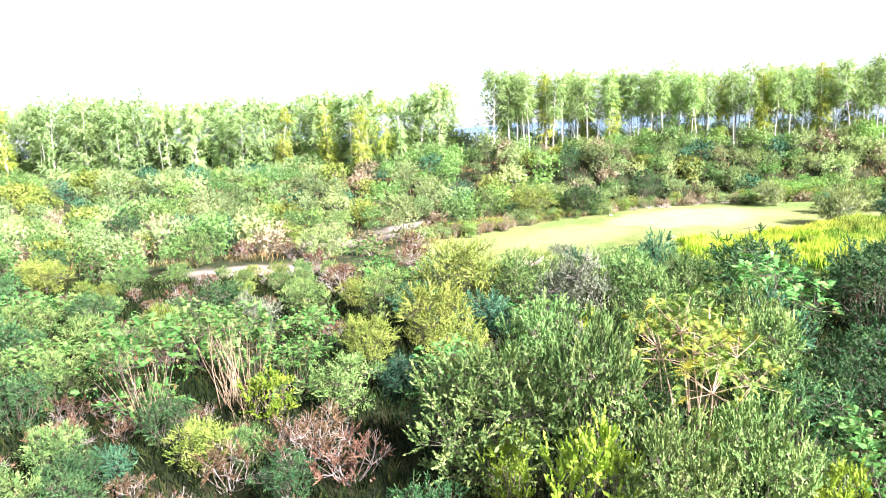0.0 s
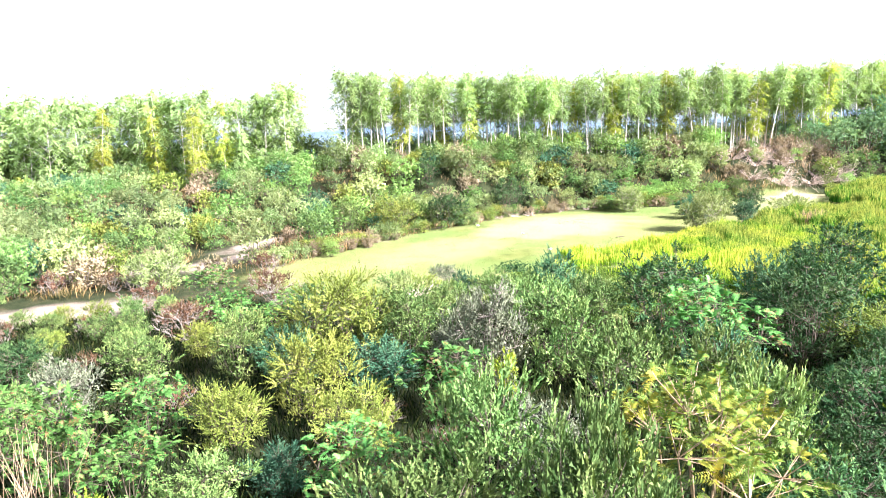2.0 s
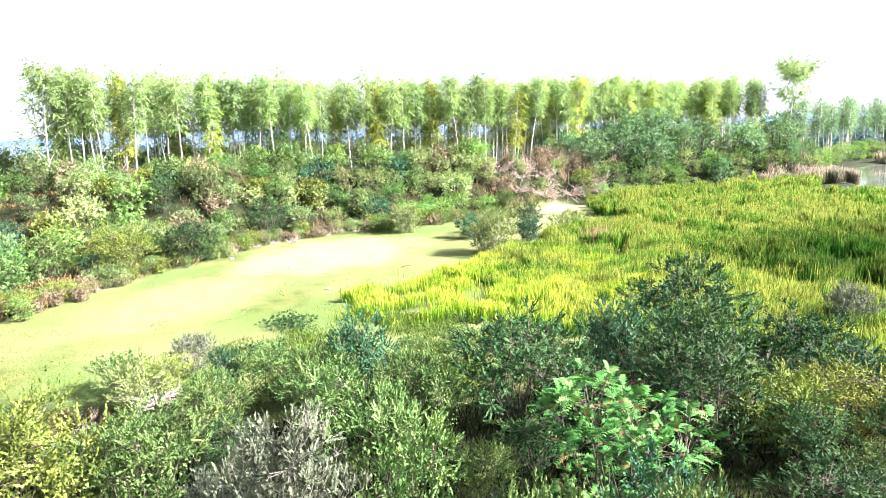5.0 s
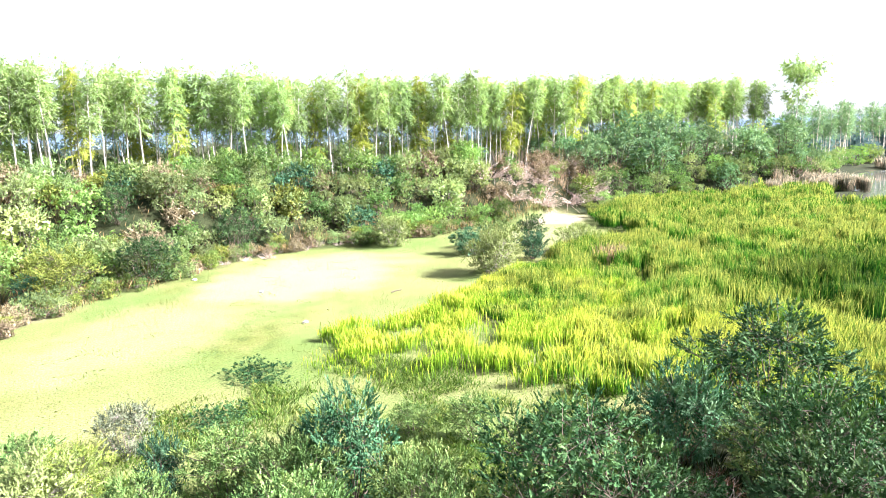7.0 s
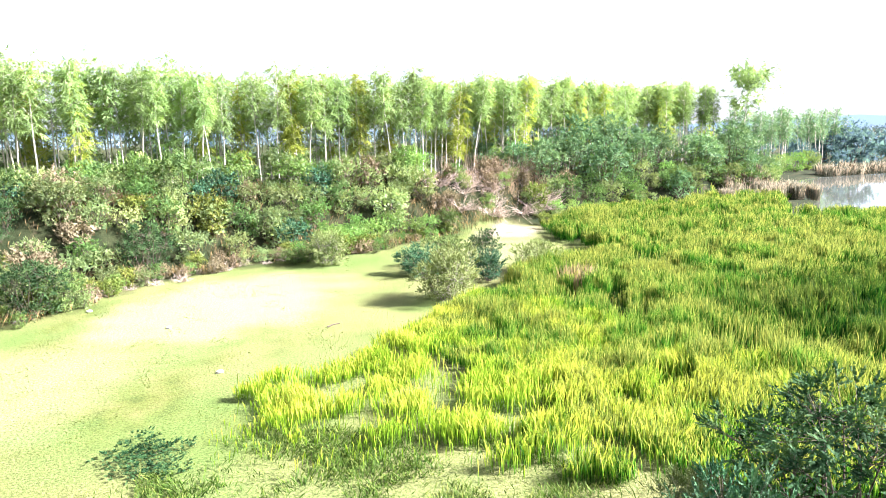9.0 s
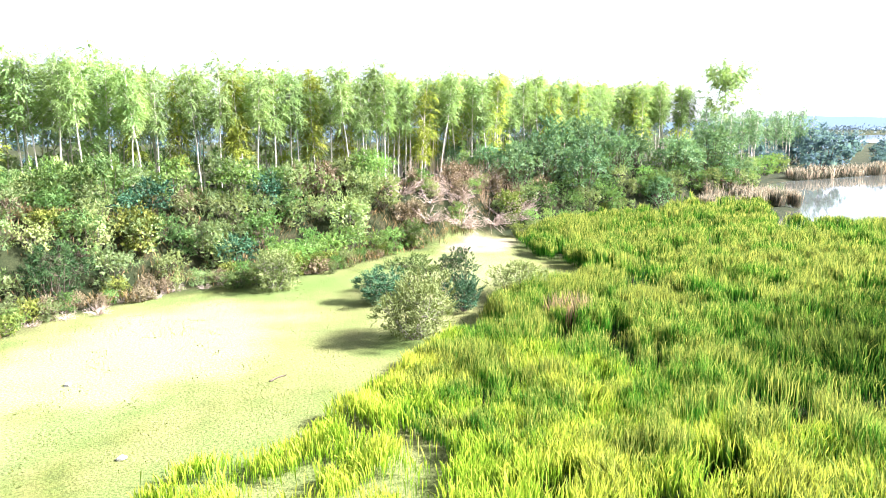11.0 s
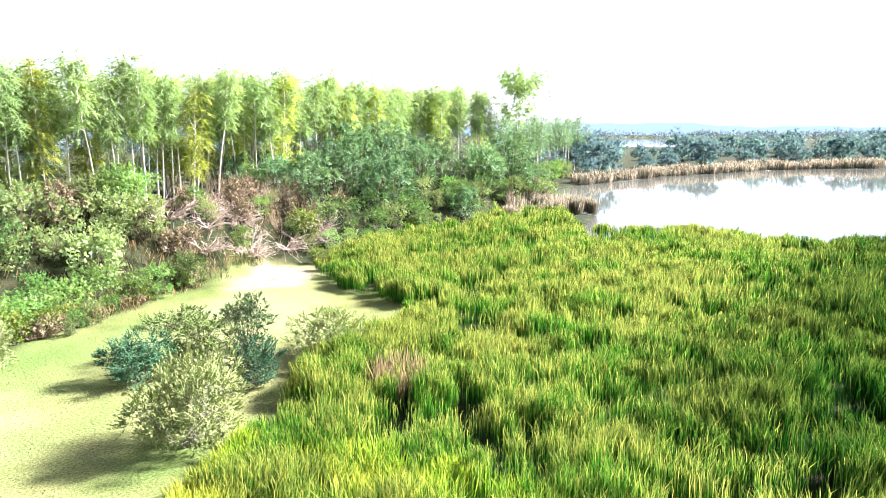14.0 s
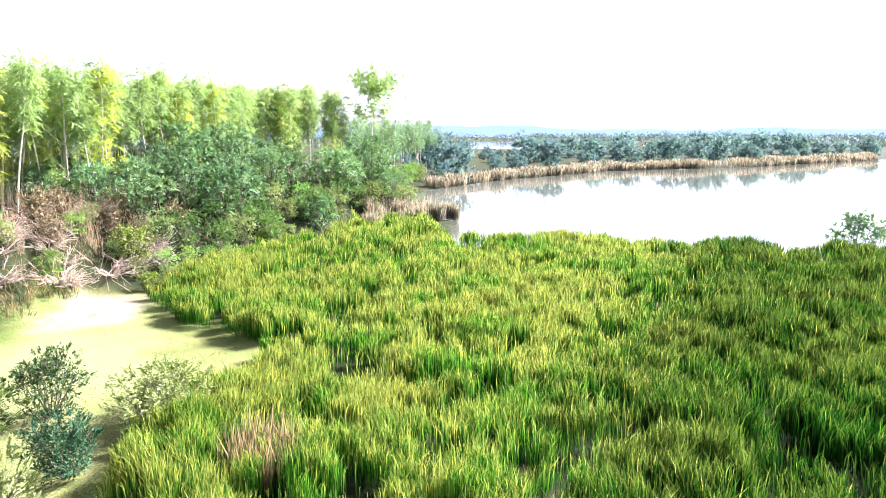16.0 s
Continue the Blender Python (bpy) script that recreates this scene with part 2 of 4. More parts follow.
def bush(name, rng, h, r, mat, wood, lobes=11, tufts=140, shoots_n=6, per=11, leaf=0.115, width=0.052, length=0.46, upright=0.3, spread=0.42, low=0.25, inner=2300, core=1.0, stem_r=0.035, sag=0.0, bare=0.0, open_angle=0.5, fan=False, twigs=True):
    """A shrub of that height and radius: stems, limbs to each lobe, twigs to each tuft and leafy shoots fanning out of the tufts."""
    wood_g, crown = Geo(), Geo()
    c, rad = lumps(rng, lobes, h, r, low)
    lobes = len(c)
    for i in range(lobes):
        a = np.array([c[i, 0] * 0.12, c[i, 1] * 0.12, -0.05])
        m1 = a * 0.5 + c[i] * 0.5 + rng.normal(size=3) * 0.08 * r
        m1[2] = c[i, 2] * 0.42
        tube(wood_g, [a, m1, c[i]], stem_r * rng.uniform(0.7, 1.2), stem_r * 0.4, 5 if twigs else 3)
    pick = rng.choice(lobes, tufts, p=rad ** 2 / (rad ** 2).sum())
    d = rng.normal(size=(tufts, 3))
    d[:, 2] = np.abs(d[:, 2]) * 1.05 - 0.22
    d = unit(d)
    root = c[pick] + d * rad[pick][:, None] * rng.uniform(0.55, 0.9, (tufts, 1))
    root[:, 2] = np.maximum(root[:, 2], 0.12)
    aim = unit(d * (1 - upright) + np.array([0, 0, upright]))
    bald = rng.uniform(size=tufts) < bare
    if twigs:
        for c0, r0, a0, b0 in zip(c[pick], root, aim, bald):
            tube(wood_g, [c0, r0, r0 + a0 * length * 0.5], stem_r * 0.3, stem_r * 0.1, 3)
            for _ in range(5 if b0 else 0):
                w0 = unit(a0 + rng.normal(size=3) * 0.5)
                tube(wood_g, [r0, r0 + w0 * length * 0.6 + rng.normal(size=3) * 0.05, r0 + w0 * length * 1.2], 0.013, 0.004, 3)
    k = np.repeat(np.flatnonzero(~bald), shoots_n)
    base = root[k] + rng.normal(size=(len(k), 3)) * 0.07 * length
    way = unit(aim[k] + rng.normal(size=(len(k), 3)) * spread)
    ln = length * np.repeat(rng.uniform(0.65, 1.3, tufts - bald.sum()), shoots_n) * rng.uniform(0.7, 1.15, len(k))
    face = unit(d * [1, 1, 0.6])[k] * 0.8 + [0, 0, 0.55]
    if fan:
        fronds(crown, rng, base, unit(way * [1, 1, 0.5] + [0, 0, 0.2]), ln, per, leaf, width)
    else:
        shoots(crown, rng, base, way, ln, per, leaf, width, open_angle, sag, face)
    if inner:
        pick = rng.choice(lobes, inner)
        q = c[pick] + unit(rng.normal(size=(inner, 3))) * rad[pick][:, None] * rng.uniform(0.2, 0.8, (inner, 1))
        q[:, 2] = np.maximum(q[:, 2], 0.1)
        leaves(crown, rng, q, unit(rng.normal(size=(inner, 3)) + [0, 0, 0.3]), leaf * core, leaf * core * (0.62 if twigs else 0.8), unit(q - c[pick]) * 0.8 + [0, 0, 0.5])
    return wood_g.mesh(name + "_stems", wood), crown.mesh(name + "_crown", mat)


def eucalyptus(name, rng, h, mat, wood, tufts=150, shoots_n=5, per=7, first=0.5, r=1.0, leaf=0.2, width=0.085, top=0.74):
    """A tall slim tree: pale bole, rising limbs, narrow crown of hanging leafy clumps with gaps."""
    bole, crown = Geo(), Geo()
    z = np.linspace(0, h * 0.97, 8)
    lean = rng.normal(size=2) * 0.03
    wob = np.cumsum(rng.normal(size=(8, 2)) * 0.10, 0) * (z[:, None] / h)
    line = np.stack([lean[0] * z + wob[:, 0], lean[1] * z + wob[:, 1], z - 0.3], 1)
    tube(bole, line, 0.095, 0.018, 5)
    k = 26
    lz = np.sort(rng.uniform(first * h, h * 0.93, k))
    tips, size = [], []
    for i, zz in enumerate(lz):
        p = np.array([np.interp(zz, z, line[:, 0]), np.interp(zz, z, line[:, 1]), zz - 0.3])
        az = i * 2.4 + rng.uniform(-0.6, 0.6)
        t = (zz / h - first) / (1 - first)
        reach = r * (0.4 + 0.75 * math.sin(math.pi * min(1, 0.16 + top * t))) * rng.uniform(0.5, 1.1)
        up = rng.uniform(0.5, 1.2)
        q = p + np.array([math.cos(az) * reach, math.sin(az) * reach, reach * up])
        q[2] = min(q[2], h)
        tube(bole, [p, (p + q) / 2 + [0, 0, -0.08], q], 0.035 * (1.2 - 0.7 * t), 0.008, 3)
        tips.append((p, q))
        size.append(0.3 + 0.3 * math.sin(math.pi * min(1, 0.15 + 0.8 * t)))
    tips.append((line[-2], line[-1]))
    size.append(0.4)
    pick = np.concatenate([np.arange(len(tips)), rng.integers(0, len(tips), tufts - len(tips))])
    s = rng.uniform(0.15, 1.0, tufts)[:, None]
    a, b = np.array([t[0] for t in tips])[pick], np.array([t[1] for t in tips])[pick]
    root = a + (b - a) * s + rng.normal(size=(tufts, 3)) * np.array(size)[pick][:, None] * [0.6, 0.6, 1.0]
    aim = unit((root - a) * [1, 1, 0.3] + [0, 0, 0.25])
    j = np.repeat(np.arange(tufts), shoots_n)
    way = unit(aim[j] * [1, 1, 0.3] + rng.normal(size=(len(j), 3)) * [0.5, 0.5, 0.4] + [0, 0, -0.35])
    shoots(crown, rng, root[j], way, rng.uniform(0.4, 1.0, len(j)), per, leaf, width, 0.45, 0.35, unit((root - a)[j] * [1, 1, 0.4]) * 0.9 + [0, 0, 0.35])
    return bole.mesh(name + "_bole", wood, True), crown.mesh(name + "_crown", mat)


def plant(name, meshes, label, category, group, parts=("stem", "crown")):
    root = new(name)
    root.empty_display_size = 0.2
    for nm, me in zip(parts, meshes):
        ob = new(nm, me)
        ob.parent = root
    return tagged(root, label, category, group)


def put(kind, x, y, scale=1.0, turn=None, z=None, tall=1.0):
    """One more plant of a kind, on the ground at x, y."""
    protos = KINDS[kind]
    i = PUT.integers(0, len(protos))
    turn = PUT.uniform(0, 360) if turn is None else turn
    z = ground_z(x, y) if z is None else z
    m = pose(x, y, z - 0.02, PUT.normal() * 2, PUT.normal() * 2, turn) @ Matrix.Diagonal((scale, scale, scale * tall, 1))
    if not USED[kind][i]:
        USED[kind][i] = True
        protos[i].matrix_basis = m
        return protos[i]
    ob = copy_thing(protos[i], Matrix.Identity(4))
    ob.matrix_basis = m
    return ob


def shrub(kind, x, y, h, r):
    """One more plant of a kind, of that height and radius."""
    size, wide = SIZE[kind]
    return put(kind, x, y, r / wide, tall=h / size / (r / wide))


KINDS, USED = {}, {}
SIZE = {"acacia": (3.6, 2.1), "grey": (3.6, 2.1), "yellow": (3.6, 2.3), "teal": (2.6, 1.8), "green": (3.8, 2.3), "dark": (4.0, 2.4), "pale": (2.6, 2.2), "gold": (5.4, 2.5), "bright": (3.6, 1.4)}
PUT = np.random.default_rng(5)


def kind(key, count, make, name, label, category, group, parts=("stem", "crown")):
    KINDS[key] = [plant(name, make(np.random.default_rng(100 + 17 * i + len(KINDS) * 131)), label, category, group, parts) for i in range(count)]
    USED[key] = [False] * count


# ---- the lie of the land ----


def smooth(a, b, t):
    t = np.clip((t - a) / (b - a), 0, 1)
    return t * t * (3 - 2 * t)


def inside(poly, x, y):
    """Signed distance to a polygon, positive inside."""
    x, y = np.asarray(x, float), np.asarray(y, float)
    best, odd = np.full(x.shape, 1e9), np.zeros(x.shape, bool)
    for (ax, ay), (bx, by) in zip(poly, poly[1:] + poly[:1]):
        t = np.clip(((x - ax) * (bx - ax) + (y - ay) * (by - ay)) / ((bx - ax) ** 2 + (by - ay) ** 2), 0, 1)
        best = np.minimum(best, np.hypot(x - ax - t * (bx - ax), y - ay - t * (by - ay)))
        odd ^= ((ay > y) != (by > y)) & (x < (bx - ax) * (y - ay) / (by - ay + 1e-12) + ax)
    return np.where(odd, best, -best)


LAKE = [(99.5, 92), (98, 84), (101, 77), (99, 67), (104, 63), (102, 57), (106, 51), (107, 44), (112, 20), (160, -60), (420, -160), (470, -60), (330, 36), (314, 45), (275, 68), (263, 85), (243, 103), (223, 109), (202, 118), (181, 121), (164, 123.5), (150, 121), (128, 110), (119, 103), (117.5, 97.5)]
FAR_LAKE = [(416, 222), (420, 200), (430, 180), (500, 180), (640, 215), (640, 300), (560, 300)]
LAWN = [(-5, 70), (-1, 74.8), (1, 76.5), (3, 79), (6.4, 82.5), (8.3, 86), (11.5, 88.3), (16, 91.3), (20, 95.5), (24, 97), (30, 98.3), (35.3, 96.6), (41, 97.3), (44, 99.5), (48.5, 100.7), (55, 102.5), (60, 105), (64.5, 102), (63, 98.5), (60.6, 96), (59.5, 92.5), (59.5, 89.5), (58, 84.5), (53, 83.3), (45.5, 81.3), (40, 79), (36.4, 76.8), (33, 76), (30, 71.5), (29, 66), (28, 60), (29, 53.5), (26, 52), (21, 51), (13, 54), (8, 56), (3, 60), (-1, 64), (-4, 67)]
REEDS = [(30, 71.2), (33, 75.8), (36.4, 76.8), (40, 79), (45.5, 81.2), (53, 83.3), (58, 84), (59.8, 89.7), (59.5, 93), (61.5, 97), (65, 102), (70.3, 103.7), (80.8, 104.6), (95, 106), (108, 106), (113, 101), (103, 95), (97.5, 90), (97.5, 83), (101, 76.5), (98.5, 66), (103.5, 62.5), (101.5, 57), (105, 52), (106, 42), (98, 30), (88, 25), (62, 27), (44, 38), (36, 48), (31, 54), (29.5, 60)]


def ground_z(x, y):
    x, y = np.asarray(x, float), np.asarray(y, float)
    toe = 104.0 - 6.0 * smooth(40, 10, x) - 10.0 * smooth(10, -40, x)
    crest = 5.6 - 2.4 * smooth(5, -30, x)
    width = 8.0 + 12.0 * smooth(20, -20, x)
    bund = crest * smooth(0, 1, (y - toe) / width) * (1 - 0.75 * smooth(128, 150, y)) * smooth(136, 112, x)
    z = bund + 0.12 * np.sin(x * 0.31 + 1.3 * np.sin(y * 0.21)) * np.cos(y * 0.27) * smooth(0, -4, inside(LAWN, x, y))
    d = inside(LAKE, x, y)
    z = z * (1 - smooth(-6, 2, d)) - 1.8 * smooth(-3, 5, d)
    z = z - 0.25 * smooth(-1, 3, inside(REEDS, x, y))
    return z if z.shape else float(z)


def spaced(a, b, c, d, step, far):
    """Grid lines: close between b and c, ever wider out to a and d."""
    core = np.arange(b, c + step, step)
    out = np.geomspace(1, far, 24)
    return np.concatenate([(b - (b - a) * (out / far))[::-1], core, core[-1] + (d - core[-1]) * (out / far)])


gx = np.concatenate([spaced(-3200, -70, 130, 3200, 1.0, 600.0)[:-24], np.arange(134, 345, 4.0), 345 + (3200 - 345) * np.geomspace(1, 500, 22) / 500])
gy = np.concatenate([-60 - 3140 * (np.geomspace(1, 500, 22) / 500)[::-1], np.arange(-58, 20, 4.0), np.arange(20, 131, 1.0), np.arange(134, 205, 4.0), 205 + 2995 * np.geomspace(1, 500, 22) / 500])
X, Y = np.meshgrid(gx, gy)
Z = ground_z(X, Y)
ny, nx = X.shape
idx = np.arange(ny * nx).reshape(ny, nx)
q = np.stack([idx[:-1, :-1], idx[:-1, 1:], idx[1:, 1:], idx[1:, :-1]], -1).reshape(-1, 4)
g = Geo()
g.add(np.stack([X, Y, Z], -1), np.concatenate([q[:, [0, 1, 2]], q[:, [0, 2, 3]]]))


def ground_material():
    m, nt, bsdf = material("ground_cover")
    at = nt.nodes.new("ShaderNodeAttribute")
    at.attribute_name = "cover"
    sep = nt.nodes.new("ShaderNodeSeparateColor")
    nt.links.new(at.outputs["Color"], sep.inputs[0])
    big, mid, fine = noise_tex(nt, 0.09, 4.0), noise_tex(nt, 0.7, 4.0), noise_tex(nt, 9.0, 5.0, 0.7)
    turf = ramp(nt, mid, [(0.3, (0.065, 0.088, 0.02)), (0.5, (0.115, 0.132, 0.032)), (0.72, (0.165, 0.162, 0.055))])
    straw = ramp(nt, fine, [(0.3, (0.14, 0.145, 0.045)), (0.7, (0.25, 0.24, 0.10))])
    greener = ramp(nt, fine, [(0.3, (0.07, 0.12, 0.025)), (0.7, (0.14, 0.19, 0.05))])
    turf = mix(nt, ramp(nt, noise_tex(nt, 0.13, 5.0, 0.65), [(0.40, (0, 0, 0)), (0.58, (0.9, 0.9, 0.9))]), turf, greener)
    turf = mix(nt, at.outputs["Alpha"], turf, greener)
    turf = mix(nt, ramp(nt, big, [(0.42, (0, 0, 0)), (0.62, (0.8, 0.8, 0.8))]), turf, straw)
    # Scrub litter, darkened to paint the black shade between shrubs.
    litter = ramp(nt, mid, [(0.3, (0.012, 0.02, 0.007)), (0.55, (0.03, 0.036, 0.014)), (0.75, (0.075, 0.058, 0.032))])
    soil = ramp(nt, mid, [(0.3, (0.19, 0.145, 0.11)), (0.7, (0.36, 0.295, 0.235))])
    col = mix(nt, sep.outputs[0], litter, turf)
    col = mix(nt, sep.outputs[1], col, soil)
    # Cream of the dry patches, whitened to paint glare on the turf.
    col = mix(nt, sep.outputs[2], col, ramp(nt, fine, [(0.3, (0.22, 0.215, 0.09)), (0.7, (0.38, 0.365, 0.20))]))
    col = mix(nt, 1.0, col, ramp(nt, fine, [(0.3, (0.45, 0.45, 0.45)), (0.6, (1.15, 1.15, 1.15))]), "MULTIPLY")
    nt.links.new(col, bsdf.inputs["Base Color"])
    bsdf.inputs["Roughness"].default_value = 0.95
    bsdf.inputs["Specular IOR Level"].default_value = 0.1
    bump(nt, bsdf, fine, 0.8, 0.06)
    return m


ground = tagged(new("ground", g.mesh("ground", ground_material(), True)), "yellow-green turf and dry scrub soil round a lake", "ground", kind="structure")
lawn_d = inside(LAWN, X, Y) + 1.2 * np.sin(X * 0.9) * np.sin(Y * 0.8 + 1)
far_grass = 0.12 * smooth(130, 170, Y)


def blot(x, y, rx, ry, turn=0.0):
    c, s = math.cos(radians(turn)), math.sin(radians(turn))
    u, v = ((X - x) * c + (Y - y) * s) / rx, ((Y - y) * c - (X - x) * s) / ry
    return smooth(1.25, 0.6, np.hypot(u, v) + 0.18 * np.sin(X * 1.1 + Y * 0.6) * np.cos(Y * 0.9))


soil = np.maximum.reduce([blot(-17.5, 61, 6, 2.6, 10), blot(-10.5, 77, 5, 2, 60), blot(-8, 87, 6, 1.8, 60), blot(4, 86, 4, 2, 40), blot(60, 101.5, 5, 3.2, 20), blot(-20, 75, 6, 3, 0), blot(9, 94, 6, 2, 40)]) * 0.9
# Dry grass patches, paled further to paint in the turf's overexposed hot spot.
dry = np.maximum.reduce([blot(24, 87.5, 11, 7, 35), 0.6 * blot(50, 93, 9, 6, 30), 0.5 * blot(11, 77, 10, 5.5, 45)]) * 0.68
# Greener patches; the longest lies left of the shrubs in the turf.
green = np.maximum.reduce([blot(36, 90, 6, 11, -15), blot(14, 60, 8, 4.5, 10), blot(24, 59, 7, 5, 0), blot(47, 97, 7, 2, 20), blot(8, 84, 6, 2, 45), blot(29, 62, 6, 10, 0), blot(24, 70, 7, 5, 40), blot(35, 84, 5, 7, 0)]) * 0.9
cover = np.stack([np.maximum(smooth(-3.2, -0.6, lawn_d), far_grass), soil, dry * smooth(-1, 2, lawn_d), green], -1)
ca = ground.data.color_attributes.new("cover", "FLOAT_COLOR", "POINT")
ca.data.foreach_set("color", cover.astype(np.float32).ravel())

# ---- water ----


def water_material():
    m, nt, bsdf = material("lake_water")
    bsdf.inputs["Base Color"].default_value = (0.10, 0.105, 0.085, 1)
    bsdf.inputs["Roughness"].default_value = 0.05
    bsdf.inputs["IOR"].default_value = 1.33
    tc = nt.nodes.new("ShaderNodeTexCoord")
    mp = nt.nodes.new("ShaderNodeMapping")
    mp.inputs["Scale"].default_value = (0.5, 1.3, 1)
    n = node(nt, "ShaderNodeTexNoise", Scale=1.0, Detail=3.0)
    nt.links.new(tc.outputs["Object"], mp.inputs["Vector"])
    nt.links.new(mp.outputs["Vector"], n.inputs["Vector"])
    bump(nt, bsdf, n.outputs["Fac"], 0.05, 0.05)
    return m


w = Geo()
w.add([(60, -400, -0.4), (1200, -400, -0.4), (1200, 700, -0.4), (60, 700, -0.4)], [(0, 1, 2), (0, 2, 3)])
tagged(new("water", w.mesh("water", water_material())), "calm pale lake water mirroring the bright sky", "lake", kind="structure")

w = Geo()
fl = np.array([(x, y, 0.3) for x, y in FAR_LAKE])
w.add(fl, [(0, k, k + 1) for k in range(1, len(FAR_LAKE) - 1)])
tagged(new("water_reach", w.mesh("water_reach", bpy.data.materials["lake_water"])), "far bright reach of the lake beyond the headland", "lake", kind="structure")

# ---- far hills, their haze painted as a pale blue glow ----


def hills(y_far, height, col, seed, name, peak=0.0):
    """A ridge round the horizon, with one lone hill where a peak is asked for."""
    rng = np.random.default_rng(seed)
    m, nt, bsdf = material(name)
    out = nt.nodes["Material Output"]
    # Emission gives the ridge its hazy brightness; it is no light source.
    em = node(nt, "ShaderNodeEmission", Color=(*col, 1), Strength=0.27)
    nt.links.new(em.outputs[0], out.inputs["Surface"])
    n = 480
    a = np.linspace(-1.2, 2.4, n)
    ph = rng.uniform(0, 6, 6)
    h = height * (0.55 + 0.2 * np.sin(a * 5 + ph[0]) + 0.16 * np.sin(a * 13 + ph[1]) + 0.07 * np.sin(a * 41 + ph[2]) + 0.035 * np.sin(a * 120 + ph[3])) + peak * np.exp(-((a - 1.22) / 0.017) ** 2)
    px, py = y_far * np.sin(a), y_far * np.cos(a)
    top = np.stack([px, py, np.maximum(h, 3)], 1)
    back = np.stack([px * 1.1, py * 1.1, h * 0 - 2], 1)
    foot = np.stack([px * 0.96, py * 0.96, h * 0 - 2], 1)
    gg = Geo()
    k = np.arange(n - 1)[:, None]
    o = n
    f = np.concatenate([k + [0, 1, o + 1], k + [0, o + 1, o], k + [o, o + 1, 2 * o + 1], k + [o, 2 * o + 1, 2 * o]])
    gg.add(np.concatenate([foot, top, back]), f)
    return tagged(new(name, gg.mesh(name, m)), "pale blue backdrop ridge, haze and glow put into its colour", "hills", kind="structure")


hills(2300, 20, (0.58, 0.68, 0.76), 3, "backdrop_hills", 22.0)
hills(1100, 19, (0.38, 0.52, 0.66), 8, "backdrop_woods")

# ---- plants: the kinds ----
kind("acacia", 5, lambda r: bush("acacia", r, 3.6, 2.1, M_ACACIA, M_BARK, upright=0.42), "acacia_shrub", "feathery grey-green acacia shrub with upright shoots", "shrub", "scrub plants")
kind("grey", 3, lambda r: bush("grey", r, 3.6, 2.1, M_GREY, M_DEAD, bare=0.08, upright=0.5, spread=0.5), "grey_shrub", "grey twiggy acacia shrub, half bare", "shrub", "scrub plants")
kind("yellow", 3, lambda r: bush("yellow", r, 3.6, 2.3, M_YELLOW, M_BARK, upright=0.3, length=0.7), "yellow_shrub", "yellow-green feathery shrub turning gold", "shrub", "scrub plants")
kind("teal", 2, lambda r: bush("teal", r, 2.6, 1.8, M_TEAL, M_BARK, tufts=130, upright=0.2), "blue_green_shrub", "low blue-green shrub with dense leaves", "shrub", "scrub plants")
kind("green", 3, lambda r: bush("green", r, 3.8, 2.3, M_GREEN, M_BARK, tufts=110, shoots_n=5, per=14, leaf=0.12, width=0.05, length=0.42, spread=0.8, inner=500, fan=True), "broad_leaved_shrub", "bright green broad-leaved shrub with hanging leaf fans", "shrub", "scrub plants")
kind("dark", 3, lambda r: bush("dark", r, 4.0, 2.4, M_DARK, M_BARK, lobes=18, tufts=200, per=10, low=0.3, upright=0.1, length=0.38, spread=0.55, inner=1800), "dark_shrub", "dark green rounded thorn shrub", "shrub", "scrub plants")
kind("pale", 2, lambda r: bush("pale", r, 2.6, 2.2, M_PALE, M_DEAD, tufts=190, low=0.25, upright=0.25, inner=3000), "pale_shrub", "pale silvery-green shrub standing in short turf", "shrub", "scrub plants")
kind("bright", 2, lambda r: bush("bright", r, 3.6, 1.4, M_BRIGHT, M_BARK, lobes=8, tufts=70, shoots_n=5, per=10, leaf=0.13, width=0.075, length=0.45, upright=0.55, inner=260), "leafy_shrub", "bright yellow-green leafy shrub standing upright", "shrub", "scrub plants")
kind("dry", 3, lambda r: bush("dry", r, 1.8, 1.5, M_DRY, M_DEAD, tufts=46, shoots_n=5, per=9, bare=0.35, inner=160), "dry_shrub", "withered red-brown shrub with bare twigs", "shrub", "dry shrubs")
kind("mat", 2, lambda r: bush("mat", r, 0.5, 2.0, M_DARK, M_BARK, tufts=190, shoots_n=5, per=7, leaf=0.09, width=0.045, length=0.16, stem_r=0.012, low=0.1, inner=900, twigs=False), "ground_shrub", "low dark green creeping shrub on the turf", "shrub", "creeping shrubs")
kind("gold", 1, lambda r: bush("gold", r, 5.4, 2.5, M_GOLDGREEN, M_CANE, lobes=13, tufts=210, shoots_n=6, per=16, leaf=0.1, width=0.032, length=0.4, spread=0.8, fan=True, low=0.25, inner=900, stem_r=0.045), "golden_tree", "small tree with pale forked stem and yellowing leaf fans", "tree", "scrub plants", ("trunk", "crown"))
MID = dict(tufts=70, shoots_n=4, per=7, leaf=0.15, width=0.072, length=0.42, core=1.7, inner=360, lobes=9, twigs=False, open_angle=0.6)
kind("m_acacia", 5, lambda r: bush("m_acacia", r, 3.2, 2.0, M_SCRUB, M_BARK, low=0.4, upright=0.15, **MID), "acacia_shrub", "feathery grey-green acacia shrub in the scrub belt", "shrub", "scrub belt")
kind("m_green", 4, lambda r: bush("m_green", r, 3.4, 2.0, M_FRESH, M_BARK, sag=0.25, low=0.35, **MID), "broad_leaved_shrub", "green broad-leaved shrub in the scrub belt", "shrub", "scrub belt")
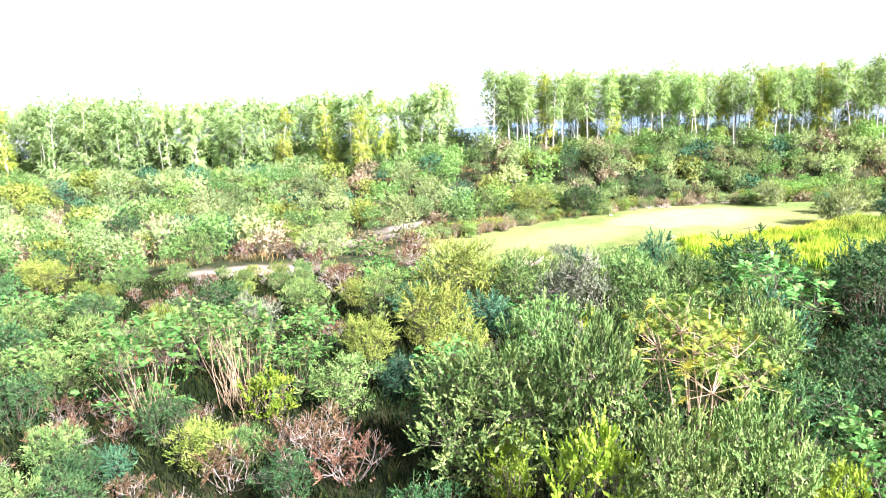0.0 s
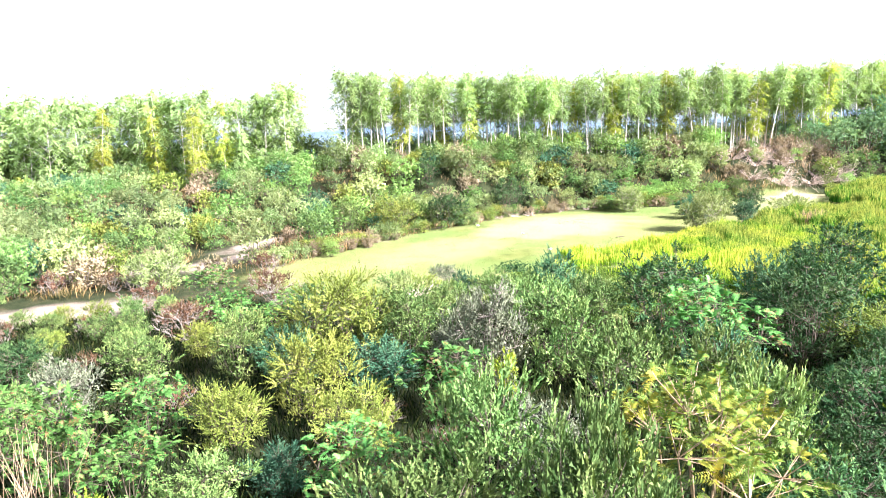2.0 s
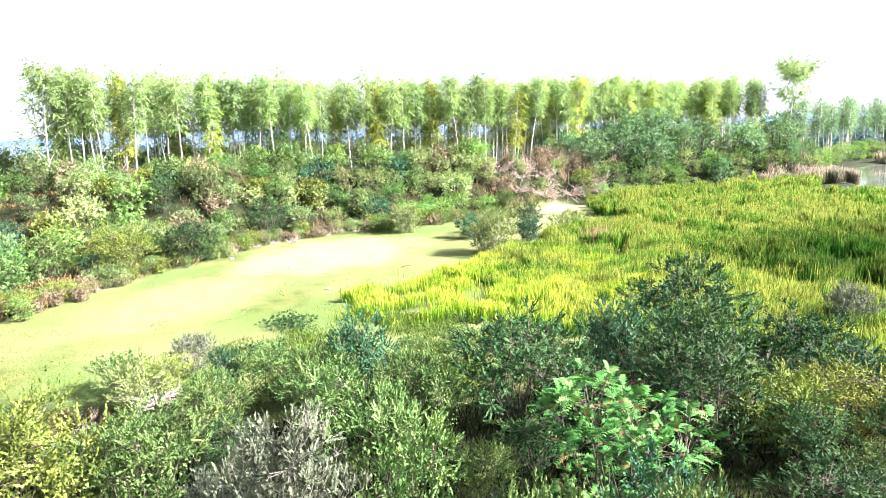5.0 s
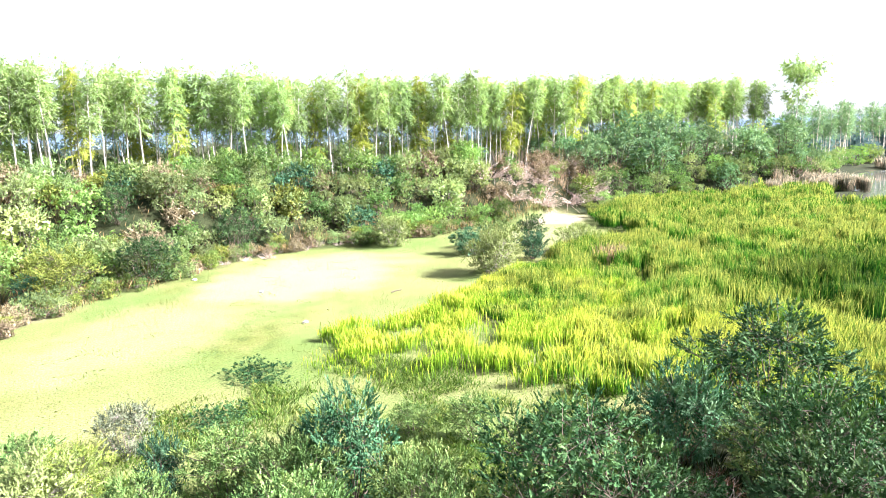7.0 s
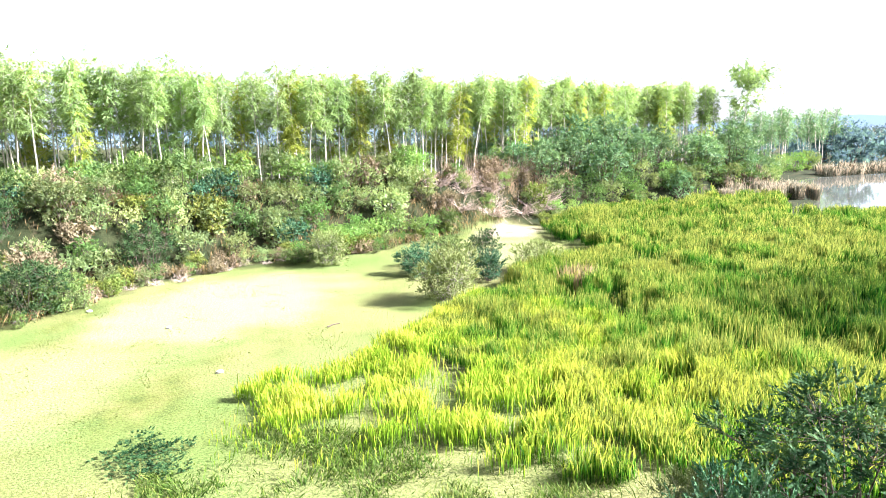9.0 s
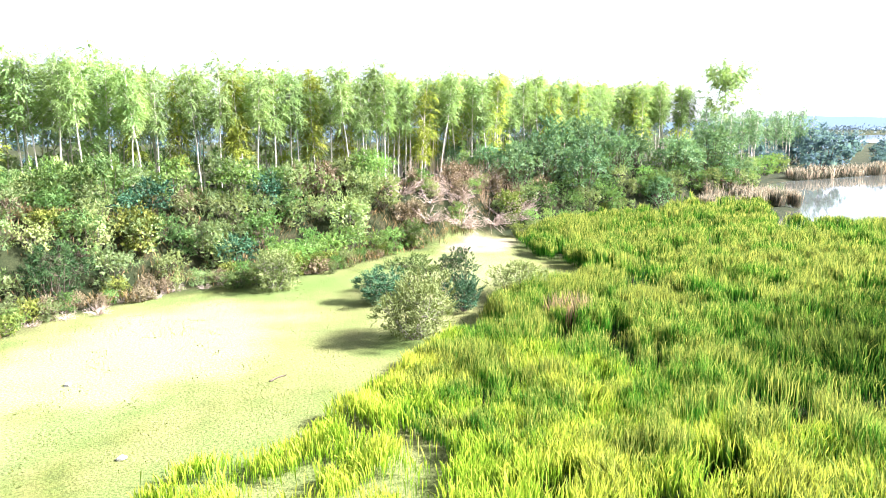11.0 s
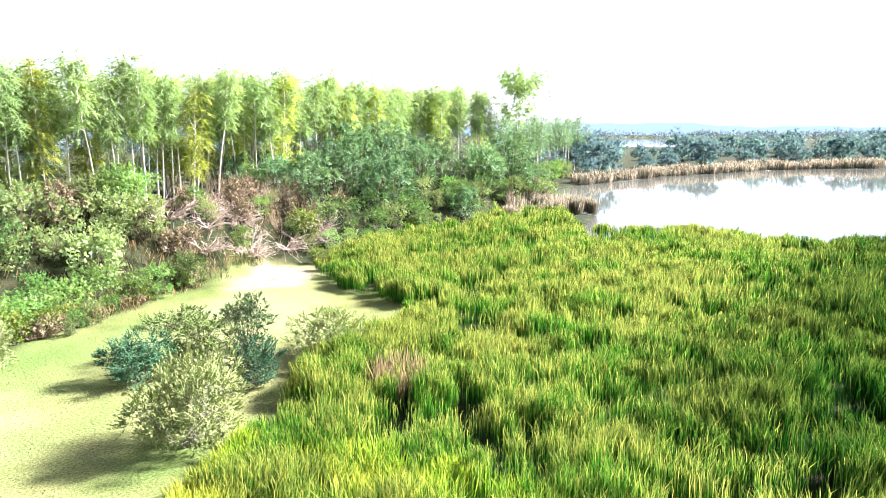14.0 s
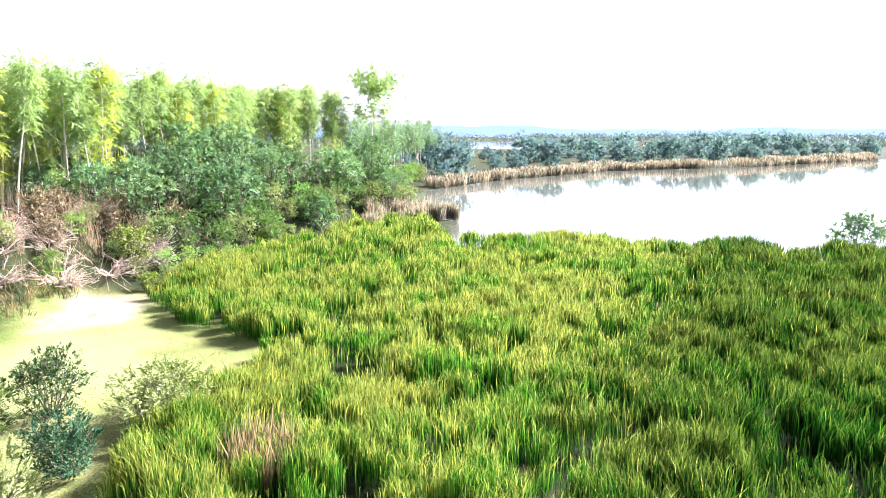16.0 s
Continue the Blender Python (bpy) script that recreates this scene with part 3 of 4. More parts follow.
kind("m_dark", 3, lambda r: bush("m_dark", r, 3.4, 2.1, M_THORN, M_BARK, **MID), "dark_shrub", "dark green thorn shrub in the scrub belt", "shrub", "scrub belt")
kind("m_yellow", 2, lambda r: bush("m_yellow", r, 2.8, 1.8, M_YELLOW, M_BARK, **MID), "yellow_shrub", "yellow-green shrub in the scrub belt", "shrub", "scrub belt")
kind("m_pale", 2, lambda r: bush("m_pale", r, 3.0, 1.9, M_PALE, M_DEAD, low=0.4, **MID), "pale_shrub", "pale grey-green shrub in the scrub belt", "shrub", "scrub belt")
kind("m_teal", 2, lambda r: bush("m_teal", r, 3.0, 1.9, M_TEAL, M_BARK, **MID), "blue_green_shrub", "blue-green leafy shrub in the scrub belt", "shrub", "scrub belt")
kind("m_dry", 2, lambda r: bush("m_dry", r, 2.2, 1.6, M_BROWN, M_DEAD, bare=0.3, **MID), "dry_shrub", "withered brown shrub in the scrub belt", "shrub", "scrub belt")
kind("tree", 4, lambda r: bush("tree", r, 7.5, 3.7, M_WATERSIDE, M_BARK, lobes=16, tufts=130, shoots_n=5, per=10, leaf=0.27, width=0.13, length=0.85, upright=0.2, sag=0.2, inner=600, low=0.15, stem_r=0.09, twigs=False), "round_tree", "dense mid-green round-headed tree by the water", "tree", "waterside trees", ("trunk", "crown"))
kind("euc", 6, lambda r: eucalyptus("euc", r, 13.5, M_EUC, M_PALEBARK), "eucalyptus_tree", "tall slim eucalyptus with pale bole and hanging leaves", "tree", "eucalyptus stand", ("trunk", "crown"))
kind("back_euc", 3, lambda r: eucalyptus("back_euc", r, 13.5, M_EUC, M_PALEBARK, tufts=90, shoots_n=4, per=5, leaf=0.26, width=0.12, first=0.48, r=1.0), "eucalyptus_tree", "slim eucalyptus deep in the stand with pale bole", "tree", "eucalyptus stand", ("trunk", "crown"))
kind("low_euc", 4, lambda r: eucalyptus("low_euc", r, 13.0, M_EUC, M_PALEBARK, tufts=230, shoots_n=4, per=5, leaf=0.3, width=0.15, first=0.1, r=2.2, top=0.66), "eucalyptus_tree", "eucalyptus leafy to low down its bole", "tree", "eucalyptus stand", ("trunk", "crown"))
kind("big_euc", 1, lambda r: eucalyptus("big_euc", r, 16.2, M_EUC, M_PALEBARK, tufts=480, per=8, leaf=0.24, width=0.11, first=0.5, r=4.2, top=0.5), "big_eucalyptus_tree", "old eucalyptus with broad open crown standing above the rest", "tree", "", ("trunk", "crown"))
kind("eucy", 3, lambda r: eucalyptus("eucy", r, 12.5, M_EUCY, M_PALEBARK, tufts=150, shoots_n=5, per=6, leaf=0.22, width=0.1, first=0.2, r=1.15), "eucalyptus_tree", "eucalyptus with yellowing leaves low down its bole", "tree", "eucalyptus stand", ("trunk", "crown"))
kind("far", 3, lambda r: bush("far", r, 7.0, 4.2, M_FARHAZE, M_BARK, lobes=12, tufts=60, shoots_n=3, per=6, leaf=0.6, width=0.3, length=1.0, upright=0.2, low=0.15, open_angle=0.9, core=1.7, inner=160, stem_r=0.09, twigs=False), "far_tree", "tree on the far shore, haze painted blue into its leaves", "tree", "far shore trees", ("trunk", "crown"))


def brush(rng, n=34, r=1.5, h=0.9):
    """A dead bush: bare twigs that fork from one root."""
    gg = Geo()
    for _ in range(n):
        a = rng.uniform(0, 6.3)
        d = np.array([math.cos(a) * r, math.sin(a) * r, h * rng.uniform(0.1, 1.3)]) * rng.uniform(0.4, 1.0)
        m = d * 0.5 + rng.normal(size=3) * 0.08
        tube(gg, [(0, 0, -0.1), m, d], 0.03, 0.008, 3)
        for _ in range(2):
            tube(gg, [m, d * 0.8 + rng.normal(size=3) * 0.2, d + rng.normal(size=3) * 0.35], 0.014, 0.005, 3)
    return gg.mesh("dead_twigs", M_TWIG)


def canes(rng, n=18, h=3.4):
    gg = Geo()
    for _ in range(n):
        p = np.array([rng.normal() * 0.25, rng.normal() * 0.25, -0.1])
        d = np.array([rng.normal() * 0.22, rng.normal() * 0.22, rng.uniform(0.7, 1.0)]) * h
        tube(gg, [p, p + d * 0.5 + rng.normal(size=3) * 0.1, p + d], 0.010, 0.004, 4)
    return gg.mesh("cane_clump", M_CANE)


KINDS["brush"] = [tagged(new("dead_shrub", brush(np.random.default_rng(60 + i))), "dead leafless shrub with tangled grey-brown twigs", "shrub", "dead shrubs") for i in range(3)]
USED["brush"] = [False] * 3
KINDS["canes"] = [tagged(new("bare_shrub", canes(np.random.default_rng(70 + i))), "bare straw-brown stems of a dead shrub", "shrub", "dead shrubs") for i in range(2)]
USED["canes"] = [False] * 2

# ---- eucalyptus on the bank ----
R = np.random.default_rng(11)
for row in range(3):
    for x0 in np.arange(0.5 + 0.5 * row, 116, 1.55):
        y0 = 115.5 + 3.0 * row + R.normal() * 0.8 + 1.5 * math.sin(x0 * 0.08)
        if R.uniform() < 0.08:
            continue
        put("eucy" if R.uniform() < 0.09 else ("low_euc" if R.uniform() < 0.07 else ("back_euc" if row else "euc")), x0 + R.normal() * 0.45, y0, R.uniform(0.9, 1.04) + 0.1 * smooth(32, 14, x0))
for row in range(3):
    for x0 in np.arange(-116, -6, 2.9):
        y0 = 119 + 4.2 * row + R.normal() * 1.0 - 0.05 * (x0 + 6)
        k = "eucy" if R.uniform() < 0.1 else ("low_euc" if R.uniform() < 0.85 else "back_euc")
        put(k, x0 + R.normal() * 0.8, y0, R.uniform(1.02, 1.22) + 0.12 * smooth(-40, -85, x0) - 0.1 * smooth(-30, -10, x0))
for x0 in np.arange(-118, -5, 2.4):
    put("m_dark" if R.uniform() < 0.5 else "m_acacia", x0 + R.normal() * 0.8, 126 - 0.05 * (x0 + 6) + R.normal() * 1.5, R.uniform(1.7, 2.5))
for x0 in np.arange(1, 112, 2.6):
    put("m_dark" if R.uniform() < 0.5 else "m_acacia", x0 + R.normal() * 0.6, 129.5 + R.normal() * 1.2, R.uniform(1.1, 1.6))


def grove(places, label, leaf):
    """Far trees that nobody could count, joined: one mesh of boles, one of crowns, under one root."""
    root = tagged(new("eucalyptus_grove"), label, "woods", kind="stuff")
    for i, (nm, m) in enumerate((("trunks", M_PALEBARK), ("crowns", leaf))):
        gg = Geo()
        for j, (x, y, scale, turn) in enumerate(places):
            v, f = GROVE[j % len(GROVE)][i]
            c, s = math.cos(turn) * scale, math.sin(turn) * scale
            gg.add(np.stack([v[:, 0] * c - v[:, 1] * s + x, v[:, 0] * s + v[:, 1] * c + y, v[:, 2] * scale + ground_z(x, y)], 1), f)
        new(nm, gg.mesh(nm, m)).parent = root


def arrays(me):
    v, f = np.empty(len(me.vertices) * 3), np.empty(len(me.loops), int)
    me.vertices.foreach_get("co", v)
    me.loops.foreach_get("vertex_index", f)
    return v.reshape(-1, 3), f.reshape(-1, 3)


GROVE = [[arrays(c.data) for c in sorted(ob.children, key=lambda c: c.name.startswith("crown"))] for ob in KINDS["back_euc"]]
grove([(x0 + R.normal() * 0.45, 124.5 + R.normal() * 0.8 + 1.5 * math.sin(x0 * 0.08), R.uniform(0.9, 1.04), R.uniform(0, 6.3)) for x0 in np.arange(2, 116, 1.6)], "deep rows of slim eucalyptus behind the stand", M_EUC)
grove([(x0 + R.normal(), 136 + 0.2 * (x0 - 146) + R.normal() * 2.5, R.uniform(1.05, 1.25), R.uniform(0, 6.3)) for x0 in np.arange(152, 216, 1.7)], "dense blue-green grove of eucalyptus beyond the cape", M_WATERSIDE)
put("big_euc", 119.3, 113.5, 1.02, z=4.4)
put("eucy", 69.0, 118.6, 1.1)
put("eucy", 70.2, 119.4, 1.0)
put("eucy", -21.5, 116.0, 0.95)
put("eucy", -20.4, 116.6, 0.85)

# ---- trees between the bank and the water ----
for i in range(20):
    x0 = 66 + 53 * (i + R.uniform(-0.3, 0.3)) / 19
    put("tree", x0, 113.0 - 0.10 * (x0 - 70) + R.normal() * 1.9, R.uniform(0.55, 1.1))
for i in range(16):
    x0 = 72 + 44 * (i + R.uniform(-0.3, 0.3)) / 15
    put("m_dark" if i % 3 else "m_acacia", x0, 108.4 - 0.04 * (x0 - 72) + R.normal() * 0.5, R.uniform(0.8, 1.2))

# ---- named shrubs in the scrub in front of the turf ----
shrub("yellow", 2.4, 46.8, 4.4, 2.8)
shrub("yellow", 1.4, 39.4, 3.6, 1.7)
shrub("yellow", -1.5, 37.8, 2.4, 1.6)
shrub("acacia", 5.6, 46.3, 3.5, 2.0)
shrub("grey", 8.7, 41.8, 4.6, 2.0)
shrub("acacia", 12.0, 42.0, 4.6, 1.9)
shrub("teal", 4.1, 42.0, 2.3, 1.7)
shrub("acacia", -2.4, 45.2, 3.2, 1.6)
shrub("dark", 19.1, 47.0, 4.7, 2.8)
shrub("green", 17.7, 39.5, 5.0, 2.9)
shrub("dark", 23.2, 41.7, 4.2, 2.5)
shrub("dark", 25.6, 44.0, 4.6, 2.4)
shrub("yellow", 26.0, 40.5, 2.7, 2.0)
shrub("dark", 29.6, 48.7, 4.6, 3.1)
shrub("dark", 31.0, 43.5, 3.6, 2.4)
shrub("acacia", 27.0, 46.4, 2.6, 1.7)
shrub("acacia", 15.0, 46.9, 3.6, 1.7)
shrub("teal", 14.7, 52.2, 3.5, 1.6)
shrub("acacia", 12.0, 48.8, 3.1, 1.8)
shrub("teal", 9.4, 55.1, 2.2, 0.8)
shrub("acacia", 8.0, 50.8, 2.6, 1.5)
shrub("acacia", 12.5, 34.8, 4.3, 2.0)
shrub("teal", 16.5, 36.6, 3.4, 1.7)
shrub("acacia", 6.9, 29.8, 5.1, 2.0)
shrub("acacia", 8.2, 25.0, 6.0, 1.7)
shrub("acacia", 5.2, 26.0, 4.5, 2.5)
shrub("bright", 8.0, 21.5, 4.4, 1.2)
shrub("acacia", 9.8, 21.2, 4.6, 1.35)
shrub("acacia", 12.0, 21.8, 4.6, 1.4)
shrub("gold", 11.6, 27.4, 6.4, 2.5)
shrub("acacia", 15.2, 34.0, 4.2, 1.6)
shrub("green", 3.2, 32.6, 2.8, 1.9)
shrub("acacia", -1.0, 32.1, 2.3, 1.7)
shrub("green", -3.4, 32.6, 3.2, 1.6)
shrub("green", -5.6, 33.6, 4.4, 1.7)
shrub("green", -8.6, 30.0, 4.9, 2.2)
shrub("green", -9.0, 36.0, 3.6, 2.0)
shrub("green", -4.6, 38.6, 2.8, 1.7)
shrub("bright", -3.6, 30.6, 2.4, 1.1)
shrub("dark", 19.4, 32.0, 3.4, 2.2)
shrub("bright", 20.2, 31.0, 3.6, 1.0)
# Dark leaves here, at 31, 43.5 and at 28.2, 42.8 paint deep shade.
shrub("dark", 22.4, 35.6, 2.4, 2.0)
shrub("yellow", 28.4, 39.6, 2.6, 2.1)
shrub("bright", 13.8, 21.8, 3.2, 0.9)
shrub("bright", 9.3, 39.8, 2.2, 0.6)
shrub("bright", 6.0, 24.2, 2.9, 0.9)
shrub("yellow", 3.4, 36.0, 2.6, 1.4)
shrub("acacia", 14.4, 29.6, 4.6, 1.6)
shrub("dark", 28.2, 42.8, 2.4, 1.6)
shrub("pale", 6.0, 55.6, 2.2, 1.6)
shrub("acacia", 8.5, 53.0, 2.2, 1.2)
shrub("acacia", 11.2, 54.1, 2.5, 1.6)
shrub("acacia", 13.2, 53.6, 2.3, 1.4)
shrub("yellow", 6.8, 56.3, 2.0, 1.6)
shrub("grey", 8.6, 59.6, 2.1, 1.2)
shrub("acacia", 5.4, 58.9, 1.8, 1.5)
shrub("teal", 25.4, 49.0, 3.2, 1.6)
shrub("dark", 20.9, 45.0, 3.0, 1.7)
shrub("acacia", 20.3, 54.1, 1.8, 1.2)
shrub("acacia", 18.5, 55.9, 1.2, 1.0)
shrub("pale", 27.6, 51.4, 1.9, 1.3)
shrub("grey", 39.6, 47.1, 3.2, 1.6)
shrub("acacia", 12.9, 51.4, 3.0, 1.5)
put("mat", 14.7, 65.6, 1.0, tall=0.55)
put("mat", 12.2, 61.0, 0.85, tall=0.7)
put("dry", -6.7, 52.1, 1.1)
put("dry", -11.4, 59.6, 1.0)
put("dry", -3.9, 62.7, 0.9)
put("dry", -20.2, 66.6, 0.9)
put("dry", -7.6, 54.8, 0.9)
put("dry", -15.8, 66.6, 0.8)
put("dry", -4.9, 70.2, 0.9)
put("dry", -2.6, 58.9, 1.1)
put("dry", -1.3, 26.8, 0.9)
put("dry", 0.7, 26.2, 0.9)
put("dry", -0.9, 28.3, 0.8)
put("yellow", -4.7, 26.8, 0.5)
put("dark", -6.8, 28.4, 0.5)
put("teal", -7.4, 25.8, 0.45)
put("dry", -3.2, 25.6, 0.8)
put("dry", 112.4, 106.6, 1.3)
put("canes", -5.4, 31.6, 1.2)
put("canes", -6.2, 32.4, 1.1)
put("canes", -8.0, 29.4, 1.0)
put("canes", -4.6, 30.6, 0.9)
shrub("acacia", 6.4, 50.6, 2.5, 1.2)
put("brush", 6.4, 50.4, 0.62, z=2.25, tall=0.9)
put("brush", 20.6, 36.6, 0.7)
put("brush", 31.5, 45.8, 0.7, tall=1.6)

# ---- shrubs that stand in the turf ----
shrub("pale", 36.8, 79.2, 3.5, 2.4)
shrub("teal", 39.6, 87.6, 2.3, 1.9)
shrub("acacia", 43.2, 89.2, 2.8, 2.6)
shrub("dark", 46.4, 88.0, 2.9, 1.8)
shrub("teal", 42.8, 82.4, 2.2, 1.5)
shrub("pale", 48.0, 82.8, 2.3, 2.5)
shrub("pale", 35.3, 96.2, 2.9, 2.0)
shrub("acacia", 33.0, 98.4, 1.4, 1.5)

# ---- shrubs along the far side of the turf ----
put("dark", -36.5, 73.6, 0.95)
put("dark", -50.0, 91.0, 0.9)
put("green", -38.5, 80.5, 1.15)
put("acacia", -23.3, 64.0, 0.8)
put("yellow", -23.7, 74.6, 0.45)
shrub("pale", -12.7, 67.2, 2.8, 2.4)
shrub("acacia", 0.9, 89.4, 3.8, 2.4)
shrub("yellow", 6.2, 88.2, 3.9, 2.5)
shrub("dark", 12.3, 91.6, 3.9, 2.6)
shrub("acacia", 14.0, 92.4, 2.6, 2.0)
shrub("yellow", -1.4, 78.4, 1.4, 2.4)
shrub("yellow", 2.0, 81.6, 1.2, 2.0)
shrub("dark", 11.0, 103.6, 3.6, 1.7)
shrub("dark", 21.0, 100.6, 4.2, 2.4)
shrub("acacia", 53.3, 104.2, 2.8, 1.7)
put("m_yellow", 68.5, 107.0, 1.1)
for i in range(24):
    put("brush", 54 + 18 * R.uniform(), 106.2 + 6.0 * R.uniform(), R.uniform(1.0, 1.8))
for i in range(8):
    put("m_acacia" if i % 2 else "m_green", 53 + 20 * R.uniform(), 105.6 + 6.0 * R.uniform(), R.uniform(0.4, 0.75))
for i in range(14):
    put("m_dry", 54 + 20 * R.uniform(), 106.6 + 6 * R.uniform(), R.uniform(0.6, 1.0))
for i in range(26):
    put("canes", 57 + 15 * R.uniform(), 107.5 + 5.0 * R.uniform(), R.uniform(0.7, 1.2))
for i in range(9):
    put("brush", 17 + 16 * i / 8, 95.6 + 4.2 * smooth(0, 6, i) + R.normal() * 0.5, R.uniform(0.4, 0.8))
for x0, y0 in ((37.6, 101.0), (39.6, 101.2), (41.4, 101.8), (43.4, 102.6), (45.4, 103.0), (39.0, 103.4), (42.2, 104.6), (48.4, 103.6), (51.0, 104.2)):
    put("m_green", x0, y0, R.uniform(0.7, 1.0))
for x0, y0 in ((40.4, 100.2), (42.4, 101.0), (38.4, 100.2), (33.6, 101.4)):
    put("m_yellow", x0, y0, R.uniform(0.5, 0.8))
EDGE = [(-4, 72.5), (1, 77.5), (3, 80), (6.4, 83.5), (8.3, 87), (16, 92.2), (20, 96.4), (24, 98), (30, 99.4), (35, 98), (41, 98.6), (44, 100.6), (55, 103.8)]
for (ax, ay), (bx, by) in zip(EDGE, EDGE[1:]):
    far = math.hypot(bx - ax, by - ay)
    for k in np.arange(0.4, far, 0.85):
        off = R.uniform(-0.2, 2.4)
        name = str(R.choice(["m_yellow", "m_dry", "m_acacia", "m_green", "m_acacia"]))
        put(name, ax + (bx - ax) * k / far - (by - ay) / far * off, ay + (by - ay) * k / far + (bx - ax) / far * off, R.uniform(0.3, 0.62))

# ---- the scrub belt ----


def scatter(poly, gap, seed, keep_off=()):
    """Points at least gap apart inside a polygon."""
    rng = np.random.default_rng(seed)
    xs, ys = [p[0] for p in poly], [p[1] for p in poly]
    area = (max(xs) - min(xs)) * (max(ys) - min(ys))
    out = np.zeros((0, 2))
    cand = np.stack([rng.uniform(min(xs), max(xs), int(area / gap / gap * 6)), rng.uniform(min(ys), max(ys), int(area / gap / gap * 6))], 1)
    ok = inside(poly, cand[:, 0], cand[:, 1]) > 0
    for other, room in keep_off:
        ok &= inside(other, cand[:, 0], cand[:, 1]) < -room
    for p in cand[ok]:
        if not len(out) or np.min(np.hypot(*(out - p).T)) > gap:
            out = np.concatenate([out, p[None]])
    return out


placed = [(o.matrix_basis.translation.x, o.matrix_basis.translation.y) for o in scene.objects if o.parent is None and o.get("category") == "shrub"]


def fill(points, choices, lo, hi, room):
    names, weights = zip(*choices)
    weights = np.array(weights) / sum(weights)
    for x0, y0 in points:
        if min(math.hypot(x0 - a, y0 - b) for a, b in placed) < room:
            continue
        put(str(R.choice(names, p=weights)), x0, y0, lo + (hi - lo) * R.uniform() ** 1.8)


TRACK = [(-23, 58.5), (-13, 58), (-10, 70), (-8.5, 75), (-5.5, 91), (-8, 93), (-12, 80), (-16, 64), (-22, 64.5)]
BELT = [(-54, 60), (-22, 60), (-8, 66), (2, 80), (15, 92), (22, 97), (31, 100), (44, 100), (56, 103.5), (70, 108), (76, 113), (20, 117), (-10, 118), (-122, 126)]
fill(scatter([(4, 86), (22, 97), (31, 100), (56, 103.5), (56, 114), (4, 114)], 2.2, 27, [(LAWN, 0.5)]), [("m_acacia", 5), ("m_green", 3), ("m_pale", 2), ("m_yellow", 2.2), ("m_teal", 1.2), ("m_dark", 1.0), ("m_dry", 0.9)], 0.7, 1.3, 1.6)
fill(scatter(BELT, 2.9, 21, [(LAWN, 0.6), (TRACK, 1.6)]), [("m_acacia", 5), ("m_green", 2.5), ("m_dark", 2.2), ("m_yellow", 1.6), ("m_pale", 1.4), ("m_teal", 1.0), ("m_dry", 1.5)], 0.75, 1.5, 2.2)
fill(scatter([(50, 105.5), (66, 106.5), (76, 105.5), (112, 107.5), (114, 110.5), (75, 112.5), (50, 114)], 2.2, 26), [("m_acacia", 3), ("m_green", 3), ("m_dark", 1.5), ("m_pale", 1.5), ("m_dry", 1.5)], 0.6, 1.1, 1.3)
fill(scatter([(66, 102.5), (76, 103.5), (96, 107), (96, 109), (66, 107.5)], 1.6, 29), [("m_green", 3), ("m_acacia", 2), ("m_yellow", 1)], 0.3, 0.6, 1.0)
CLEAR = [(-27, 47), (-9, 47), (-9, 59), (-27, 58)]
fill(scatter(CLEAR, 1.9, 28, [(TRACK, 0.4)]), [("acacia", 2), ("green", 1), ("dry", 3), ("yellow", 1)], 0.35, 0.65, 1.3)
fill(scatter([(-14, 22), (-14, 31), (-4, 31), (0, 26), (0, 21)], 1.5, 33), [("dry", 4), ("dark", 2.5), ("yellow", 0.6), ("acacia", 0.6)], 0.4, 0.75, 1.0)
# Dark-leaved shrubs dominate this corner, their colour standing in for its shadows.
fill(scatter([(16, 24), (34, 34), (35, 44), (27, 41), (20, 36), (14, 29)], 2.3, 34), [("dark", 5), ("green", 0.5), ("acacia", 0.8), ("teal", 0.8)], 0.5, 0.9, 1.6)
FRONT = [(-14, 22), (-14, 58), (-6, 60), (0, 55), (8, 51), (16, 50), (27, 49), (33, 44), (34, 34), (20, 22)]
placed += [(o.matrix_basis.translation.x, o.matrix_basis.translation.y) for o in scene.objects if o.parent is None and o.get("category") == "shrub"]
fill(scatter(FRONT, 2.4, 22, [(LAWN, 0.2), (TRACK, 0.3), (CLEAR, 0.0)]), [("acacia", 4), ("green", 1.8), ("dark", 1.5), ("grey", 0.3), ("dry", 1.2), ("teal", 0.8), ("yellow", 0.9)], 0.5, 0.95, 2.2)
SIDE = [(-26, 22), (-54, 62), (-14, 60), (-12, 22)]
fill(scatter(SIDE, 2.6, 24, [(TRACK, 0.3), (CLEAR, 0.0)]), [("acacia", 3), ("green", 2.5), ("dark", 2.5), ("yellow", 0.7), ("dry", 2)], 0.6, 1.05, 1.9)

# ---- far shore ----
SHORE = [(171, 129), (183, 126), (205, 123), (228, 114), (248, 109), (269, 90), (281, 73), (319, 50), (400, 5), (430, 60), (380, 130), (300, 190), (220, 190)]
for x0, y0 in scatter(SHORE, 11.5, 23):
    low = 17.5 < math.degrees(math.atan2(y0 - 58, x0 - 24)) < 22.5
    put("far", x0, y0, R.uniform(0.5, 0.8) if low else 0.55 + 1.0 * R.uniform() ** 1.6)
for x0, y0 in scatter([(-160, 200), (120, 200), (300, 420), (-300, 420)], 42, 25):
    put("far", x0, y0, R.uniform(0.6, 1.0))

for i in range(16):
    put("m_acacia" if i % 2 else "m_green", 127 + 54 * i / 15, 116 + 20 * smooth(0, 12, i) + R.normal() * 1.5, R.uniform(0.9, 1.5))
put("tree", 113.5, 49.5, 0.75)
put("tree", 117, 44.5, 0.7)

